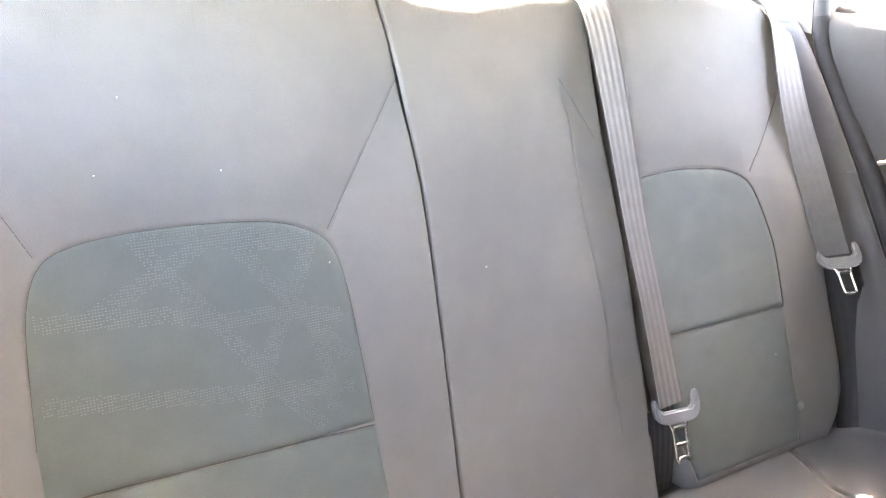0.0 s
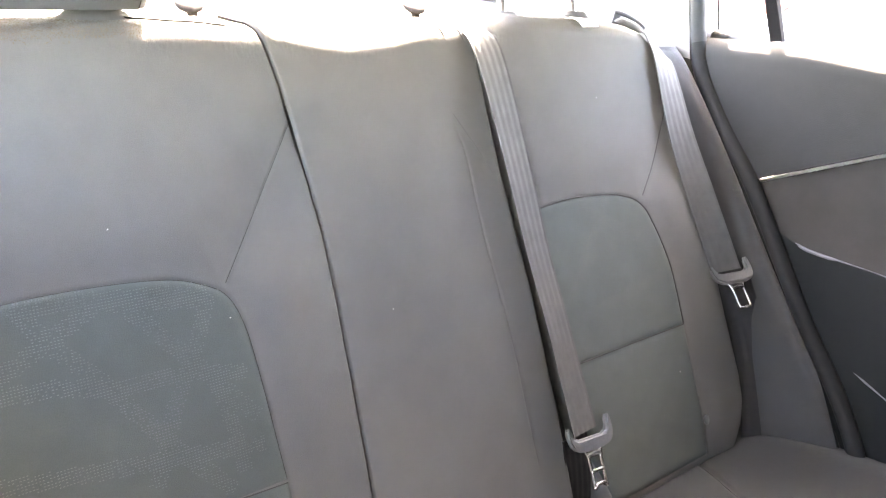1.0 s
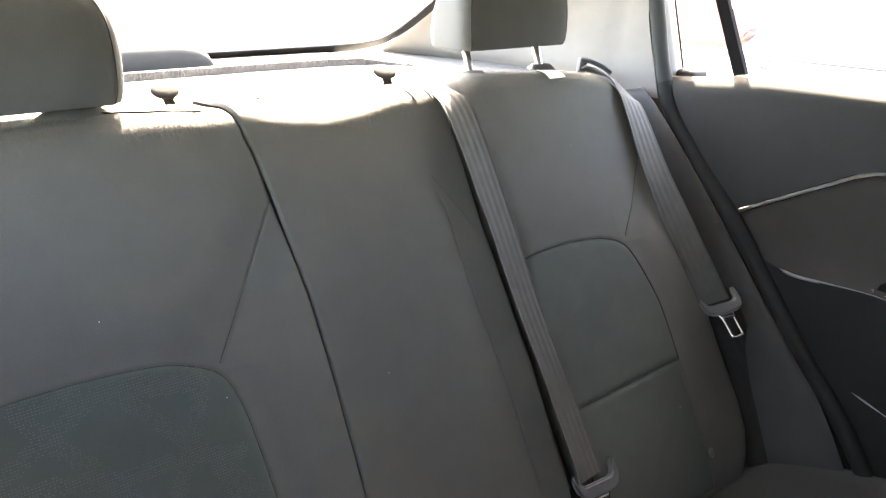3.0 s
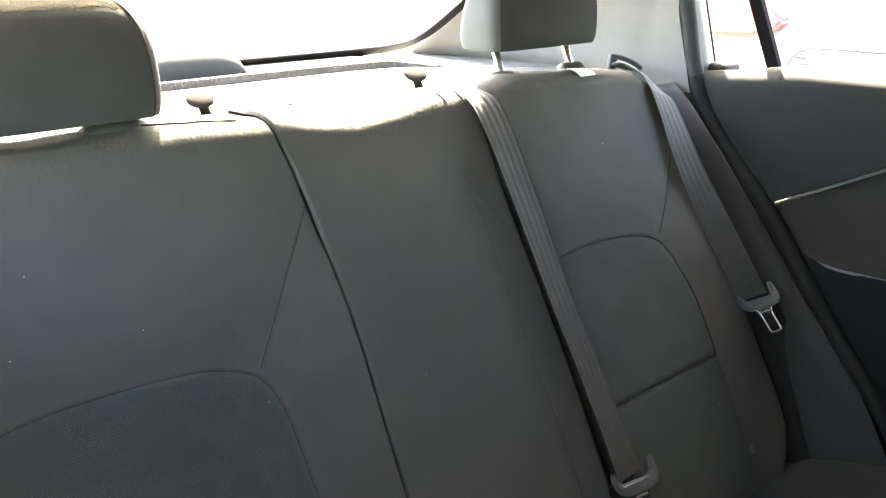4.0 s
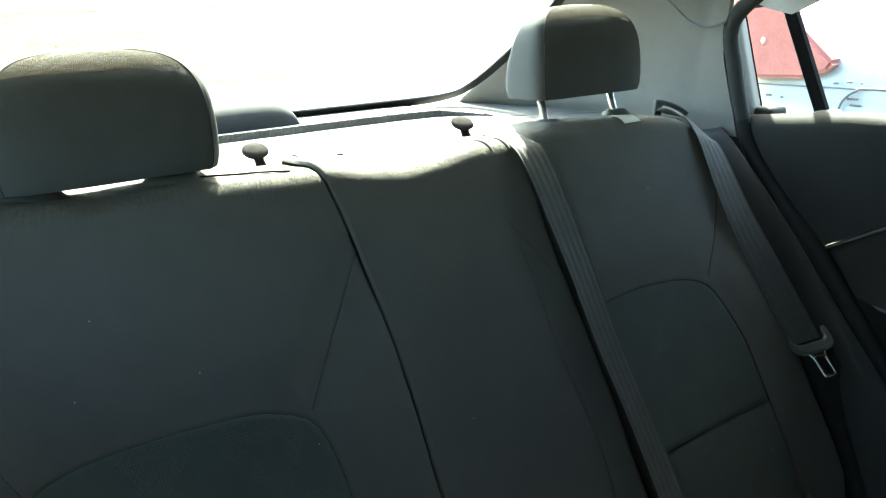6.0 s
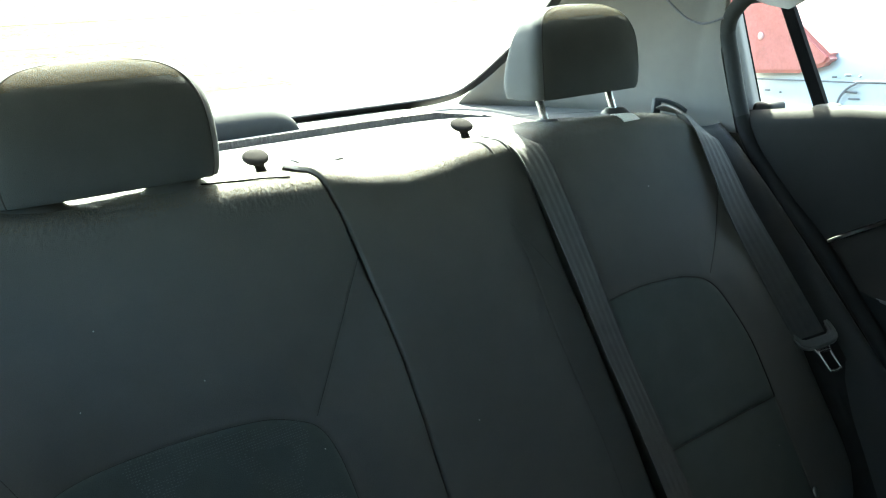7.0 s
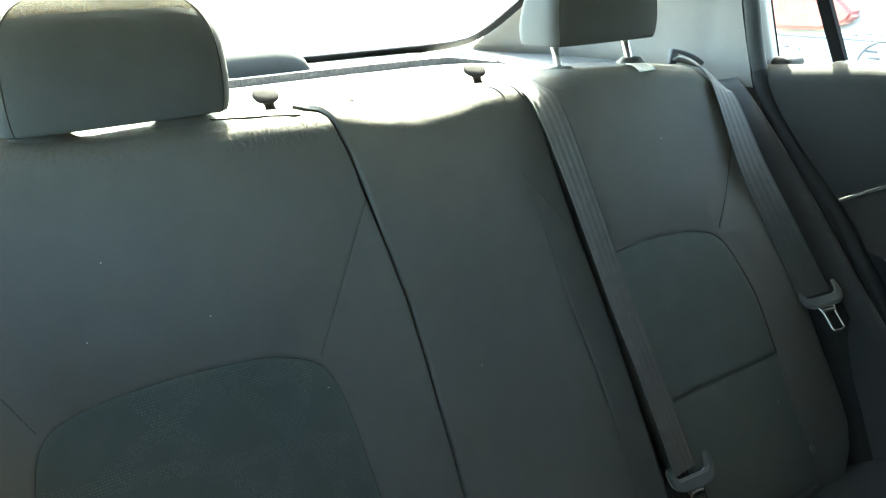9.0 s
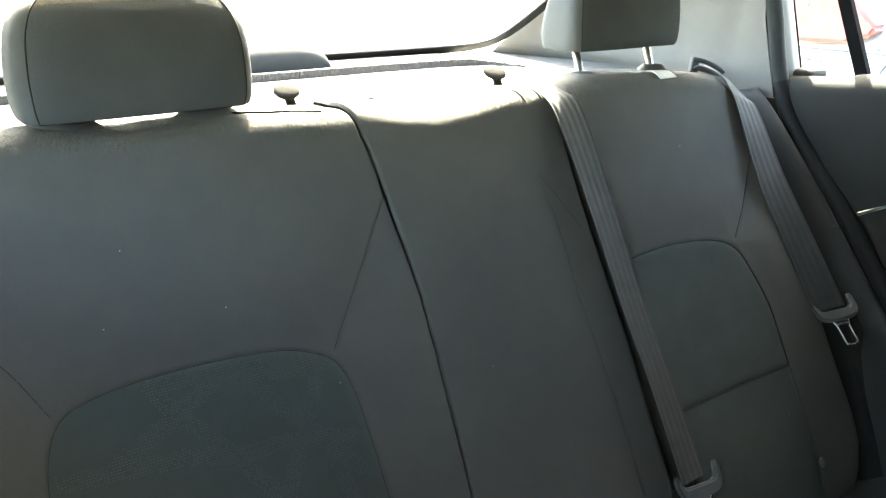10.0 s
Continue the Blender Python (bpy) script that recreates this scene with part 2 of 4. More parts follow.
def backrest_sheet(left, right, top, seams, panels, puff, roll=(0.022, 0.022), step=0.0019, crown=0.023, bottom=-0.04):
    """One padded section. left, right: its side lines u(v); top: its upper line v(u); seams: grooves;
    panels: closed outlines of sunk inserts. Returns the cover's mesh and one for each insert."""
    left, right = [(b, a) for a, b in left], [(b, a) for a, b in right]
    span = max(p[1] for p in top)
    W_ = span + 0.13 - bottom
    nv = int(W_ / step)
    wide = max(interp(v, right) - interp(v, left) for v in (0.05, 0.3, 0.55))
    nu = int(wide / step)
    e = np.linspace(0, 1, nu)
    t_ = 0.5 - 0.5 * np.cos(math.pi * e)
    s = 0.7 * e + 0.3 * t_
    S, Wg = np.meshgrid(s, np.linspace(0, 1, nv), indexing="ij")
    v_lin = bottom + Wg * W_
    UL, UR = interp(v_lin, left), interp(v_lin, right)
    U = UL + S * (UR - UL)
    V = v_lin.copy()
    lines = list(seams) + [p + p[:1] for p in panels]
    D = np.full(U.shape, 9.0)
    for ln in lines:
        d, a, b = line_dist(U, V, ln)
        k = (d < 0.62 * step) & (S > 0.02) & (S < 0.98)
        U, V = np.where(k, a, U), np.where(k, b, V)
    for ln in lines:
        d, a, b = line_dist(U, V, ln)
        D = np.minimum(D, d)
    sunk = np.zeros(U.shape, bool)
    for p in panels:
        sunk |= inside(U, V, p)
    n = np.where(sunk, puff - 0.003, puff) * (1 - np.exp(-(D / np.where(sunk, 0.005, 0.03)) ** 2)) - 0.0011 * np.exp(-(D / 0.0015) ** 2)
    fuzzy = np.random.default_rng(7).normal(0, 1, U.shape)
    n = n + wave(U, V) + 0.00018 * fuzzy * np.clip((V - interp(U, top) + 0.045) / 0.02, 0, 1)
    for edge, r in ((S * (UR - UL), roll[0]), ((1 - S) * (UR - UL), roll[1])):
        k = np.clip(edge / r, 0, 1)
        n = n - r * (1 - np.sqrt(1 - (1 - k) ** 2)) * 1.6
    kb = np.clip((V - bottom) / 0.05, 0, 1)
    n = n - 0.05 * (1 - np.sqrt(1 - (1 - kb) ** 2))
    P = over_crown(U, V, n, top, crown)
    idx = np.arange(U.size).reshape(U.shape)
    q = np.stack([idx[:-1, :-1], idx[1:, :-1], idx[1:, 1:], idx[:-1, 1:]], -1).reshape(-1, 4)
    cu, cv = U.reshape(-1)[q].mean(1), V.reshape(-1)[q].mean(1)
    flat = P.reshape(-1, 3)
    owner = np.zeros(len(q), int)
    for i, p in enumerate(panels):
        owner[inside(cu, cv, p)] = i + 1
    out = []
    for i in range(len(panels) + 1):
        f = q[owner == i]
        used, inv = np.unique(f, return_inverse=True)
        out.append(mesh_of(flat[used].tolist(), inv.reshape(-1, 4).tolist()))
    return out


DIVIDER = [(-0.119, 0.66), (-0.107, 0.631), (-0.094, 0.578), (-0.088, 0.544), (-0.080, 0.484), (-0.074, 0.43), (-0.070, 0.36), (-0.067, 0.25), (-0.064, 0.09), (-0.063, -0.05)]
OUT_R = [(0.500, 0.66), (0.522, 0.628), (0.535, 0.56), (0.552, 0.482), (0.580, 0.32), (0.605, 0.169), (0.616, 0.10), (0.618, 0.06), (0.606, 0.025), (0.586, 0.0), (0.56, -0.05)]
OUT_L = [(-0.475, 0.66), (-0.500, 0.628), (-0.545, 0.482)] + [(-u, v) for u, v in OUT_R[4:]]
MID_R = [(0.168, 0.66), (0.173, 0.60), (0.179, 0.547), (0.187, 0.46), (0.199, 0.378), (0.210, 0.282), (0.219, 0.192), (0.226, 0.11), (0.230, 0.02), (0.236, -0.05)]
IN_R = [(0.176, 0.66), (0.182, 0.60), (0.208, 0.43), (0.224, 0.32), (0.240, 0.20), (0.258, 0.10), (0.272, 0.02), (0.30, -0.05)]
TOP_L = [(-0.60, 0.60), (-0.50, 0.625), (-0.45, 0.648), (-0.405, 0.650), (-0.375, 0.647), (-0.33, 0.643), (-0.28, 0.645), (-0.245, 0.646), (-0.12, 0.640), (0, 0.64)]
TOP_M = [(-0.14, 0.650), (-0.10, 0.645), (-0.05, 0.634), (0.0, 0.628), (0.05, 0.632), (0.10, 0.640), (0.18, 0.640)]
TOP_R = [(0.15, 0.636), (0.19, 0.645), (0.24, 0.649), (0.33, 0.646), (0.40, 0.640), (0.46, 0.634), (0.485, 0.626), (0.51, 0.606), (0.54, 0.580), (0.62, 0.55)]


def insert_outline(k):
    """Upper and lower insert; k = -1 for the seat beside the front passenger's side, 1 for the other."""
    top_line = smooth_line([(0.463, 0.25), (0.460, 0.32), (0.455, 0.368), (0.440, 0.402), (0.41, 0.415), (0.36, 0.420), (0.30, 0.4195), (0.24, 0.414), (0.206, 0.403), (0.184, 0.388), (0.172, 0.357), (0.165, 0.300), (0.156, 0.20)], 60)
    if k > 0:
        top_line = smooth_line([(0.493, 0.206), (0.483, 0.28), (0.473, 0.315), (0.455, 0.358), (0.441, 0.382), (0.423, 0.396), (0.40, 0.404), (0.37, 0.410), (0.31, 0.4145), (0.265, 0.413), (0.236, 0.410)], 50)
        up = [tuple(p) for p in top_line] + [(0.222, 0.36), (0.236, 0.26), (0.248, 0.205)]
        low = [(0.493, 0.2045), (0.503, 0.142), (0.509, 0.09), (0.513, 0.045), (0.512, 0.005), (0.30, 0.005), (0.262, 0.10), (0.248, 0.2035)]
        return up, low
    up = [(-u, v) for u, v in top_line] + [(-0.25, 0.199), (-0.35, 0.201), (-0.462, 0.2025)]
    low = [(-0.156, 0.1965), (-0.148, 0.118), (-0.142, 0.02), (-0.47, 0.02), (-0.463, 0.2), (-0.31, 0.1985)]
    return up, low


def seam_tube(line, parent, n=-0.0012, r=0.0006):
    u, v = np.array([p[0] for p in line]), np.array([p[1] for p in line])
    P = on_seat(u, v, wave(u, v) + n)
    return part("seam", tube(P.tolist(), r, 5), THREAD, parent, "thin dark stitched seam")


# seat beside the nearer door
up_l, low_l = insert_outline(-1)
up_r, low_r = insert_outline(1)
SEAM_LI = smooth_line([(-0.183, 0.400), (-0.139, 0.466), (-0.089, 0.543)], 14).tolist()
SEAM_LO = smooth_line([(-0.444, 0.408), (-0.470, 0.457), (-0.505, 0.50)], 12).tolist()
seat_l = thing("rear_seat", "charcoal fabric rear seat backrest with a grey-green woven insert", "car seat")
meshes = backrest_sheet(OUT_L, [(u - 0.0009, v) for u, v in DIVIDER], TOP_L, [SEAM_LI, SEAM_LO], [up_l, low_l], 0.004, roll=(0.022, 0.0028))
cover_l = part("cover", meshes[0], FABRIC, seat_l)
ins_l = part("insert_panel", meshes[1], INSERT, seat_l, "grey-green woven insert with a dotted line pattern")
part("insert_panel", meshes[2], INSERT, seat_l, "plain grey-green lower insert")
for ln, r_ in ((SEAM_LI, 0.00045), (SEAM_LO, 0.0004), (up_l[:60], 0.0004), ([(-0.462, 0.2025), (-0.35, 0.201), (-0.25, 0.199), (-0.156, 0.1965)], 0.0009)):
    seam_tube(smooth_line(ln, 70).tolist(), seat_l, -0.0010, r_)

# wide part: middle and far seat
seat_r = thing("rear_seat", "wide charcoal rear seat backrest with middle section and grey-green insert", "car seat")
MID_SEAM = smooth_line([(0.123, 0.520), (0.1334, 0.489), (0.138, 0.43), (0.1435, 0.378), (0.158, 0.281), (0.167, 0.20), (0.176, 0.10)], 32).tolist()
MID_CREASE = smooth_line([(0.119, 0.536), (0.146, 0.497), (0.166, 0.464)], 14).tolist()
FOLD_A, FOLD_B = [(0.112, 0.675), (0.120, 0.640), (0.126, 0.612)], [(0.134, 0.675), (0.145, 0.640), (0.154, 0.600)]
mm = backrest_sheet([(u + 0.0009, v) for u, v in DIVIDER], MID_R, TOP_M, [MID_SEAM], [], 0.004, roll=(0.0028, 0.012))
cover_m = part("middle_panel", mm[0], FABRIC, seat_r)
for fold in (FOLD_A, FOLD_B):
    fl = smooth_line(fold, 26)
    part("pleat", tube(over_crown(fl[:, 0], fl[:, 1], 0.0050 * np.sin(np.linspace(0.0, math.pi, 26)) - 0.0010, TOP_M, 0.023).tolist(), 0.0026, 7), FABRIC, seat_r, "small raised pleat in the cover")
part("top_seam", tube([(-0.232, 0.2690, 0.5928), (-0.211, 0.2640, 0.5920), (-0.191, 0.2590, 0.5912), (-0.167, 0.2566, 0.5902), (-0.137, 0.2538, 0.5874)], 0.0009, 5, 24), SEAL, seat_l, "dark seam along the top edge")
seam_tube(MID_SEAM[3:], seat_r, -0.0012, 0.0003)
# Fold in the cover, not stitching: its shade is drawn as dark thread.
seam_tube(MID_CREASE, seat_r, 0.0037, 0.0002)
SEAM_RO = smooth_line([(0.441, 0.400), (0.472, 0.44), (0.498, 0.482), (0.514, 0.51)], 12).tolist()
mr = backrest_sheet(IN_R, OUT_R, TOP_R, [SEAM_RO], [up_r, low_r], 0.004, roll=(0.022, 0.013))
cover_r = part("cover", mr[0], FABRIC, seat_r)
ins_r = part("insert_panel", mr[1], INSERT, seat_r, "grey-green woven upper insert")
part("insert_panel", mr[2], INSERT, seat_r, "plain grey-green lower insert")
for ln, r_ in ((SEAM_RO, 0.0005), (up_r[:50], 0.0012), ([(0.249, 0.2040), (0.37, 0.2045), (0.493, 0.2050)], 0.0008)):
    seam_tube(smooth_line(ln, 70).tolist(), seat_r, -0.0005, r_)
# Added white piece: a sunlit spot on the top edge, put into colour.
tu, tv = np.meshgrid(np.linspace(0.358, 0.391, 10), np.linspace(0.629, 0.651, 12), indexing="ij")
part("sunlit_patch", sheet(over_crown(tu, tv, 0.0075 + wave(tu, tv), TOP_R, 0.023), 0.0012), SUNPATCH, seat_r, "white patch standing in for a sunlit spot on the top edge")
# closing board added behind the belt's gap, black in place of its shade
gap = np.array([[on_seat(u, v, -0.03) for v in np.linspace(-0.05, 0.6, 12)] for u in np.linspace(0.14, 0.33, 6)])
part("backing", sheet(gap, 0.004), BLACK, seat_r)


PITCH, ROW = 0.0028, 0.0026


def dotted(segments, parent, mat, k, seed):
    """Small woven dashes in bands along lines of the insert."""
    rnd = random.Random(seed)
    verts, faces = [], []
    for a, b, c, d, w in segments:
        L = math.hypot(c - a, d - b)
        for i in range(int(L / PITCH)):
            for j in range(int(w / ROW) + 1):
                t = (i + 0.5) * PITCH / L
                off = (j - int(w / ROW) / 2) * ROW
                if rnd.random() < 0.16:
                    continue
                u = a + (c - a) * t - (d - b) / L * off
                v = b + (d - b) * t + (c - a) / L * off
                u, v = round(u / PITCH) * PITCH + 0.0002 * rnd.random(), round(v / ROW) * ROW
                h = 0.0006 + 0.0003 * rnd.random()
                o = len(verts)
                for x, y in ((-h, -0.0004), (h, -0.0004), (h, 0.0004), (-h, 0.0004)):
                    verts.append(on_seat(k * (u + x), v + y, wave(k * (u + x), v + y) + 0.0014))
                faces.append([o, o + 1, o + 2, o + 3] if k > 0 else [o + 3, o + 2, o + 1, o])
    tagged(part("woven_pattern", mesh_of(verts, faces), mat, parent, "pale woven dots in crossing lines", smooth=False), kind="stuff")


PATTERN = [
    (0.365, 0.417, 0.345, 0.382, 0.0135),
    (0.345, 0.382, 0.311, 0.342, 0.0135),
    (0.311, 0.342, 0.277, 0.293, 0.0135),
    (0.277, 0.293, 0.245, 0.249, 0.0135),
    (0.245, 0.249, 0.208, 0.207, 0.0135),
    (0.304, 0.404, 0.345, 0.383, 0.0135),
    (0.345, 0.383, 0.418, 0.346, 0.0135),
    (0.453, 0.354, 0.340, 0.343, 0.0135),
    (0.340, 0.343, 0.295, 0.329, 0.0135),
    (0.295, 0.329, 0.242, 0.329, 0.0135),
    (0.242, 0.329, 0.178, 0.314, 0.0135),
    (0.277, 0.396, 0.231, 0.340, 0.0135),
    (0.231, 0.340, 0.174, 0.268, 0.0135),
    (0.203, 0.394, 0.219, 0.357, 0.0135),
    (0.219, 0.357, 0.250, 0.302, 0.0135),
    (0.250, 0.302, 0.280, 0.233, 0.0135),
    (0.308, 0.409, 0.200, 0.396, 0.0135),
    (0.294, 0.404, 0.204, 0.389, 0.0135),
    (0.365, 0.413, 0.308, 0.411, 0.0135),
    (0.213, 0.327, 0.203, 0.283, 0.0135),
    (0.203, 0.283, 0.196, 0.220, 0.0135),
    (0.454, 0.285, 0.283, 0.259, 0.0135),
    (0.283, 0.259, 0.172, 0.243, 0.0135),
]
dotted(PATTERN, ins_l, DOTS, -1, 1)
dotted([q for q in PATTERN if q[0] > 0.25 and q[2] > 0.25], ins_r, DOTS_DIM, 1, 2)

def nap(ob, parent, z_min, lo, hi, count, seed):
    """Short tufts of the weave on the upward parts of a cover, tinted like a sunlit fringe."""
    me = ob.data
    n = len(me.polygons)
    ar, nm, ce = np.zeros(n), np.zeros(n * 3), np.zeros(n * 3)
    me.polygons.foreach_get("area", ar)
    me.polygons.foreach_get("normal", nm)
    me.polygons.foreach_get("center", ce)
    nm, ce = nm.reshape(-1, 3), ce.reshape(-1, 3)
    nm = nm * np.where(nm[:, 2] - 0.3 * nm[:, 1] < 0, -1, 1)[:, None]
    w = ar * (ce[:, 2] > z_min) * (nm[:, 2] > lo) * (nm[:, 2] < hi)
    rng = np.random.default_rng(seed)
    pick = rng.choice(n, count, p=w / w.sum())
    N = nm[pick]
    co = np.zeros(len(me.vertices) * 3)
    me.vertices.foreach_get("co", co)
    co = co.reshape(-1, 3)
    quad = np.array([list(me.polygons[int(i)].vertices)[:4] for i in pick])
    a, b = rng.random((count, 1)), rng.random((count, 1))
    P = (co[quad[:, 0]] * (1 - a) + co[quad[:, 1]] * a) * (1 - b) + (co[quad[:, 3]] * (1 - a) + co[quad[:, 2]] * a) * b
    A = np.cross(N, rng.normal(0, 1, (count, 3)))
    A /= np.linalg.norm(A, axis=1, keepdims=True)
    B = np.cross(N, A)
    r, h = rng.uniform(0.0005, 0.0010, (count, 1)), rng.uniform(0.00005, 0.0002, (count, 1))
    ring = [P + r * (math.cos(w) * A + math.sin(w) * B) - N * 0.0001 for w in (0.0, 2.094, 4.189)]
    V = np.stack(ring + [P + N * h + rng.normal(0, 0.0001, (count, 3))], 1).reshape(-1, 3)
    F = (np.arange(count)[:, None, None] * 4 + np.array([[0, 1, 3], [1, 2, 3], [2, 0, 3]])).reshape(-1, 3)
    tagged(part("sunlit_nap", mesh_of(V.tolist(), F.tolist()), NAP, parent, "fine fabric tufts tinted gold like grazing sunlight", smooth=False), kind="stuff")


nap(cover_l, seat_l, 0.54, 0.60, 0.997, 34000, 11)
nap(cover_m, seat_r, 0.54, 0.60, 0.997, 28000, 12)
nap(cover_r, seat_r, 0.54, 0.60, 0.997, 14000, 13)


# ---- headrests ----
def headrest(x, y, z, mound, label, w=0.101, lean=0.05, collar=0.003):
    """A squarish pad with a domed top: front panel, two side panels joined at seams, posts and collars."""
    h = thing("headrest", label, "headrest", group="rear headrests")
    d, nu, nv = 0.042, 96, 44
    prof = [(0.0, 0.70, 0.40), (0.0, 0.93, 0.84), (0.004, 0.972, 0.95), (0.016, 0.992, 1.0), (0.036, 1.0, 1.0), (0.056, 0.99, 0.98), (0.074, 0.965, 0.925), (0.088, 0.915, 0.81), (0.098, 0.85, 0.68), (0.106, 0.75, 0.53), (0.112, 0.60, 0.37), (0.1155, 0.36, 0.21), (0.117, 0.001, 0.001)]
    V = []
    post_y = -0.39 * (z - 0.578 - mound)
    for q, sx, sy in smooth_line(prof, nv):
        q = max(q, 0.0)
        for i in range(nu):
            a = 2 * math.pi * i / nu
            c, s = math.cos(a), math.sin(a)
            deep = sy if s < 0 else float(np.interp(q, [0.0, 0.02, 0.045, 0.07, 0.09, 0.105, 0.117], [1.0, 1.05, 0.86, 0.58, 0.34, 0.16, 0.0])) * min(1.0, sy * 1.3)
            V.append((w * sx * math.copysign(abs(c) ** 0.34, c), d * deep * math.copysign(abs(s) ** 0.40, s) + lean * q, q))
    V = np.array(V)
    group = {"front_panel": [], 1: [], -1: []}
    for j in range(nv - 1):
        for i in range(nu):
            f = [j * nu + i, j * nu + (i + 1) % nu, (j + 1) * nu + (i + 1) % nu, (j + 1) * nu + i]
            g = (i + 0.5) / nu * 8 % 8
            group[1 if g < 1 or g > 7 else -1 if 3 < g < 5 else "front_panel"].append(f)
    group["front_panel"].append(list(range(nu))[::-1])
    nap(part("front_panel", mesh_of(V, group["front_panel"]), HEADFAB, h), h, 0.08, 0.60, 0.97, 18000, 14)
    for k in (1, -1):
        side_panel = part("side_panel", mesh_of(V, group[k]), HEADFAB, h)
        i = nu * 7 // 8 if k > 0 else nu * 5 // 8
        line = [V[j * nu + i] for j in range(3, nv - 3)]
        part("seam", tube(line, 0.0007, 6), THREAD, side_panel, "dark stitched seam")
        part("post", tube([(0.066 * k, 0.002, 0.006), (0.066 * k, -0.012, -0.03), (0.066 * k, -0.028, -0.07)], 0.0052, 12), CHROME, h, "polished steel post")
        c = bmesh.new()
        bmesh.ops.create_uvsphere(c, u_segments=24, v_segments=12, radius=1.0, matrix=Matrix.Translation((0.066 * k, post_y, 0.578 - z)) @ Matrix.Diagonal((0.038, 0.030, mound, 1)))
        part("mound", c, FABRIC, h)
        c = bmesh.new()
        bmesh.ops.create_cone(c, cap_ends=True, segments=20, radius1=0.020, radius2=0.013, depth=0.007, matrix=Matrix.Translation((0.066 * k, post_y, 0.578 + mound + collar - z)))
        part("collar", c, PLASTIC, h, "dark plastic collar")
    h.matrix_basis = Matrix.Translation((x, y, z))
    return h


headrest(-0.312, 0.285, 0.6015, 0.024, "charcoal fabric headrest on short steel posts, pushed down", 0.107)
headrest(0.322, 0.300, 0.623, 0.006, "charcoal fabric headrest raised on two steel posts", lean=0.03, collar=0.009)


# ---- seat belts ----
def webbing(path, cross, width=0.047, ribs=True):
    """A ribbon along a path; cross: its direction across at each point."""
    P = smooth_line(path, 60)
    C = smooth_line(cross, 60)
    C /= np.linalg.norm(C, axis=1, keepdims=True)
    T = np.gradient(P, axis=0)
    N = np.cross(C, T)
    N /= np.linalg.norm(N, axis=1, keepdims=True)
    k = np.linspace(-0.5, 0.5, 41)
    h = 0.0003 * np.cos(k * 2 * math.pi * 4.5) if ribs else 0 * k
    h = np.where(np.abs(k) > 0.47, -0.0006, h)
    G = P[:, None] + C[:, None] * (k * width)[None, :, None] + N[:, None] * h[None, :, None]
    return sheet(G, 0.0014, flip=False)


def tongue(m, parent, slots=1):
    """Moulded body with two horns; a steel plate with one or two openings below it."""
    t = part("tongue", slab([(-0.029, -0.006), (-0.033, 0.004), (-0.034, 0.019), (-0.030, 0.023), (-0.026, 0.018), (-0.024, 0.007), (-0.020, 0.004), (0.020, 0.004), (0.024, 0.008), (0.025, 0.022), (0.029, 0.027), (0.033, 0.023), (0.034, 0.002), (0.029, -0.009), (0.017, -0.013), (-0.017, -0.013)], 0.010, 0.0026), TONGUE, parent, "moulded grey plastic belt tongue")
    w = 0.0088
    def rod(pts, r=0.0025):
        bm = bmesh.new()
        me = tube(pts, r, 8, 0, 0.75)
        bm.from_mesh(me)
        bpy.data.meshes.remove(me)
        return bm
    end = -0.056 if slots > 1 else -0.047
    bars = [rod([(k * 0.014, -0.008, 0), (k * 0.0110, -0.015, 0), (k * 0.0092, -0.021, 0), (k * w, -0.026, 0), (k * w, end, 0), (k * (w - 0.001), end - 0.004, 0)]) for k in (-1, 1)]
    bars.append(rod([(-w, -0.0185, 0), (0, -0.0175, 0), (w, -0.0185, 0)], 0.0042))
    if slots > 1:
        bars.append(rod([(-w, -0.039, 0), (0, -0.039, 0), (w, -0.039, 0)], 0.0029))
        bars.append(rod([(-w - 0.001, -0.061, 0), (-0.004, -0.056, 0), (0.004, -0.056, 0), (w + 0.001, -0.061, 0)], 0.0028))
    else:
        bars.append(rod([(-w, -0.049, 0), (-0.004, -0.0512, 0), (0.004, -0.0512, 0), (w, -0.049, 0)], 0.0027))
    part("steel_plate", joined(*bars), CHROME, t, "polished steel latch plate")
    t.matrix_basis = m
    return t


def seat_pose(u, v, n, turn=0.0, tip=0.0, yaw=0.0):
    """A pose lying on the leaning face: x across, y up along it, z out of it."""
    base = Matrix(((1, 0, 0), (0, SA, -CA), (0, CA, SA))).to_4x4()
    return Matrix.Translation(on_seat(u, v, n).tolist()) @ base @ pose(0, 0, 0, tip, yaw, turn)


belt_m = thing("seat_belt", "grey ribbed middle seat belt hanging down the backrest with its tongue", "seat belt", group="rear seat belts")
pm = [on_seat(0.171, 0.655, -0.04), on_seat(0.173, 0.636, -0.006), on_seat(0.180, 0.60, 0.012), on_seat(0.198, 0.48, 0.013), on_seat(0.213, 0.36, 0.012), on_seat(0.229, 0.25, 0.014), on_seat(0.243, 0.125, 0.018)]
cm = [on_seat(1, 0, c) for c in (-0.03, -0.03, -0.05, -0.12, -0.18, -0.18, -0.1)]
part("webbing", webbing(pm, cm), WEB, belt_m)
part("lower_webbing", webbing([on_seat(0.236, 0.12, 0.006), on_seat(0.242, 0.06, -0.004), on_seat(0.247, 0.0, -0.02), on_seat(0.25, -0.04, -0.04)], cm[:4], 0.046), WEBSHADE, belt_m, "lower end of the belt, its shade put into the colour")
tongue(seat_pose(0.247, 0.115, 0.022, 1, -7, -13), belt_m, 2)

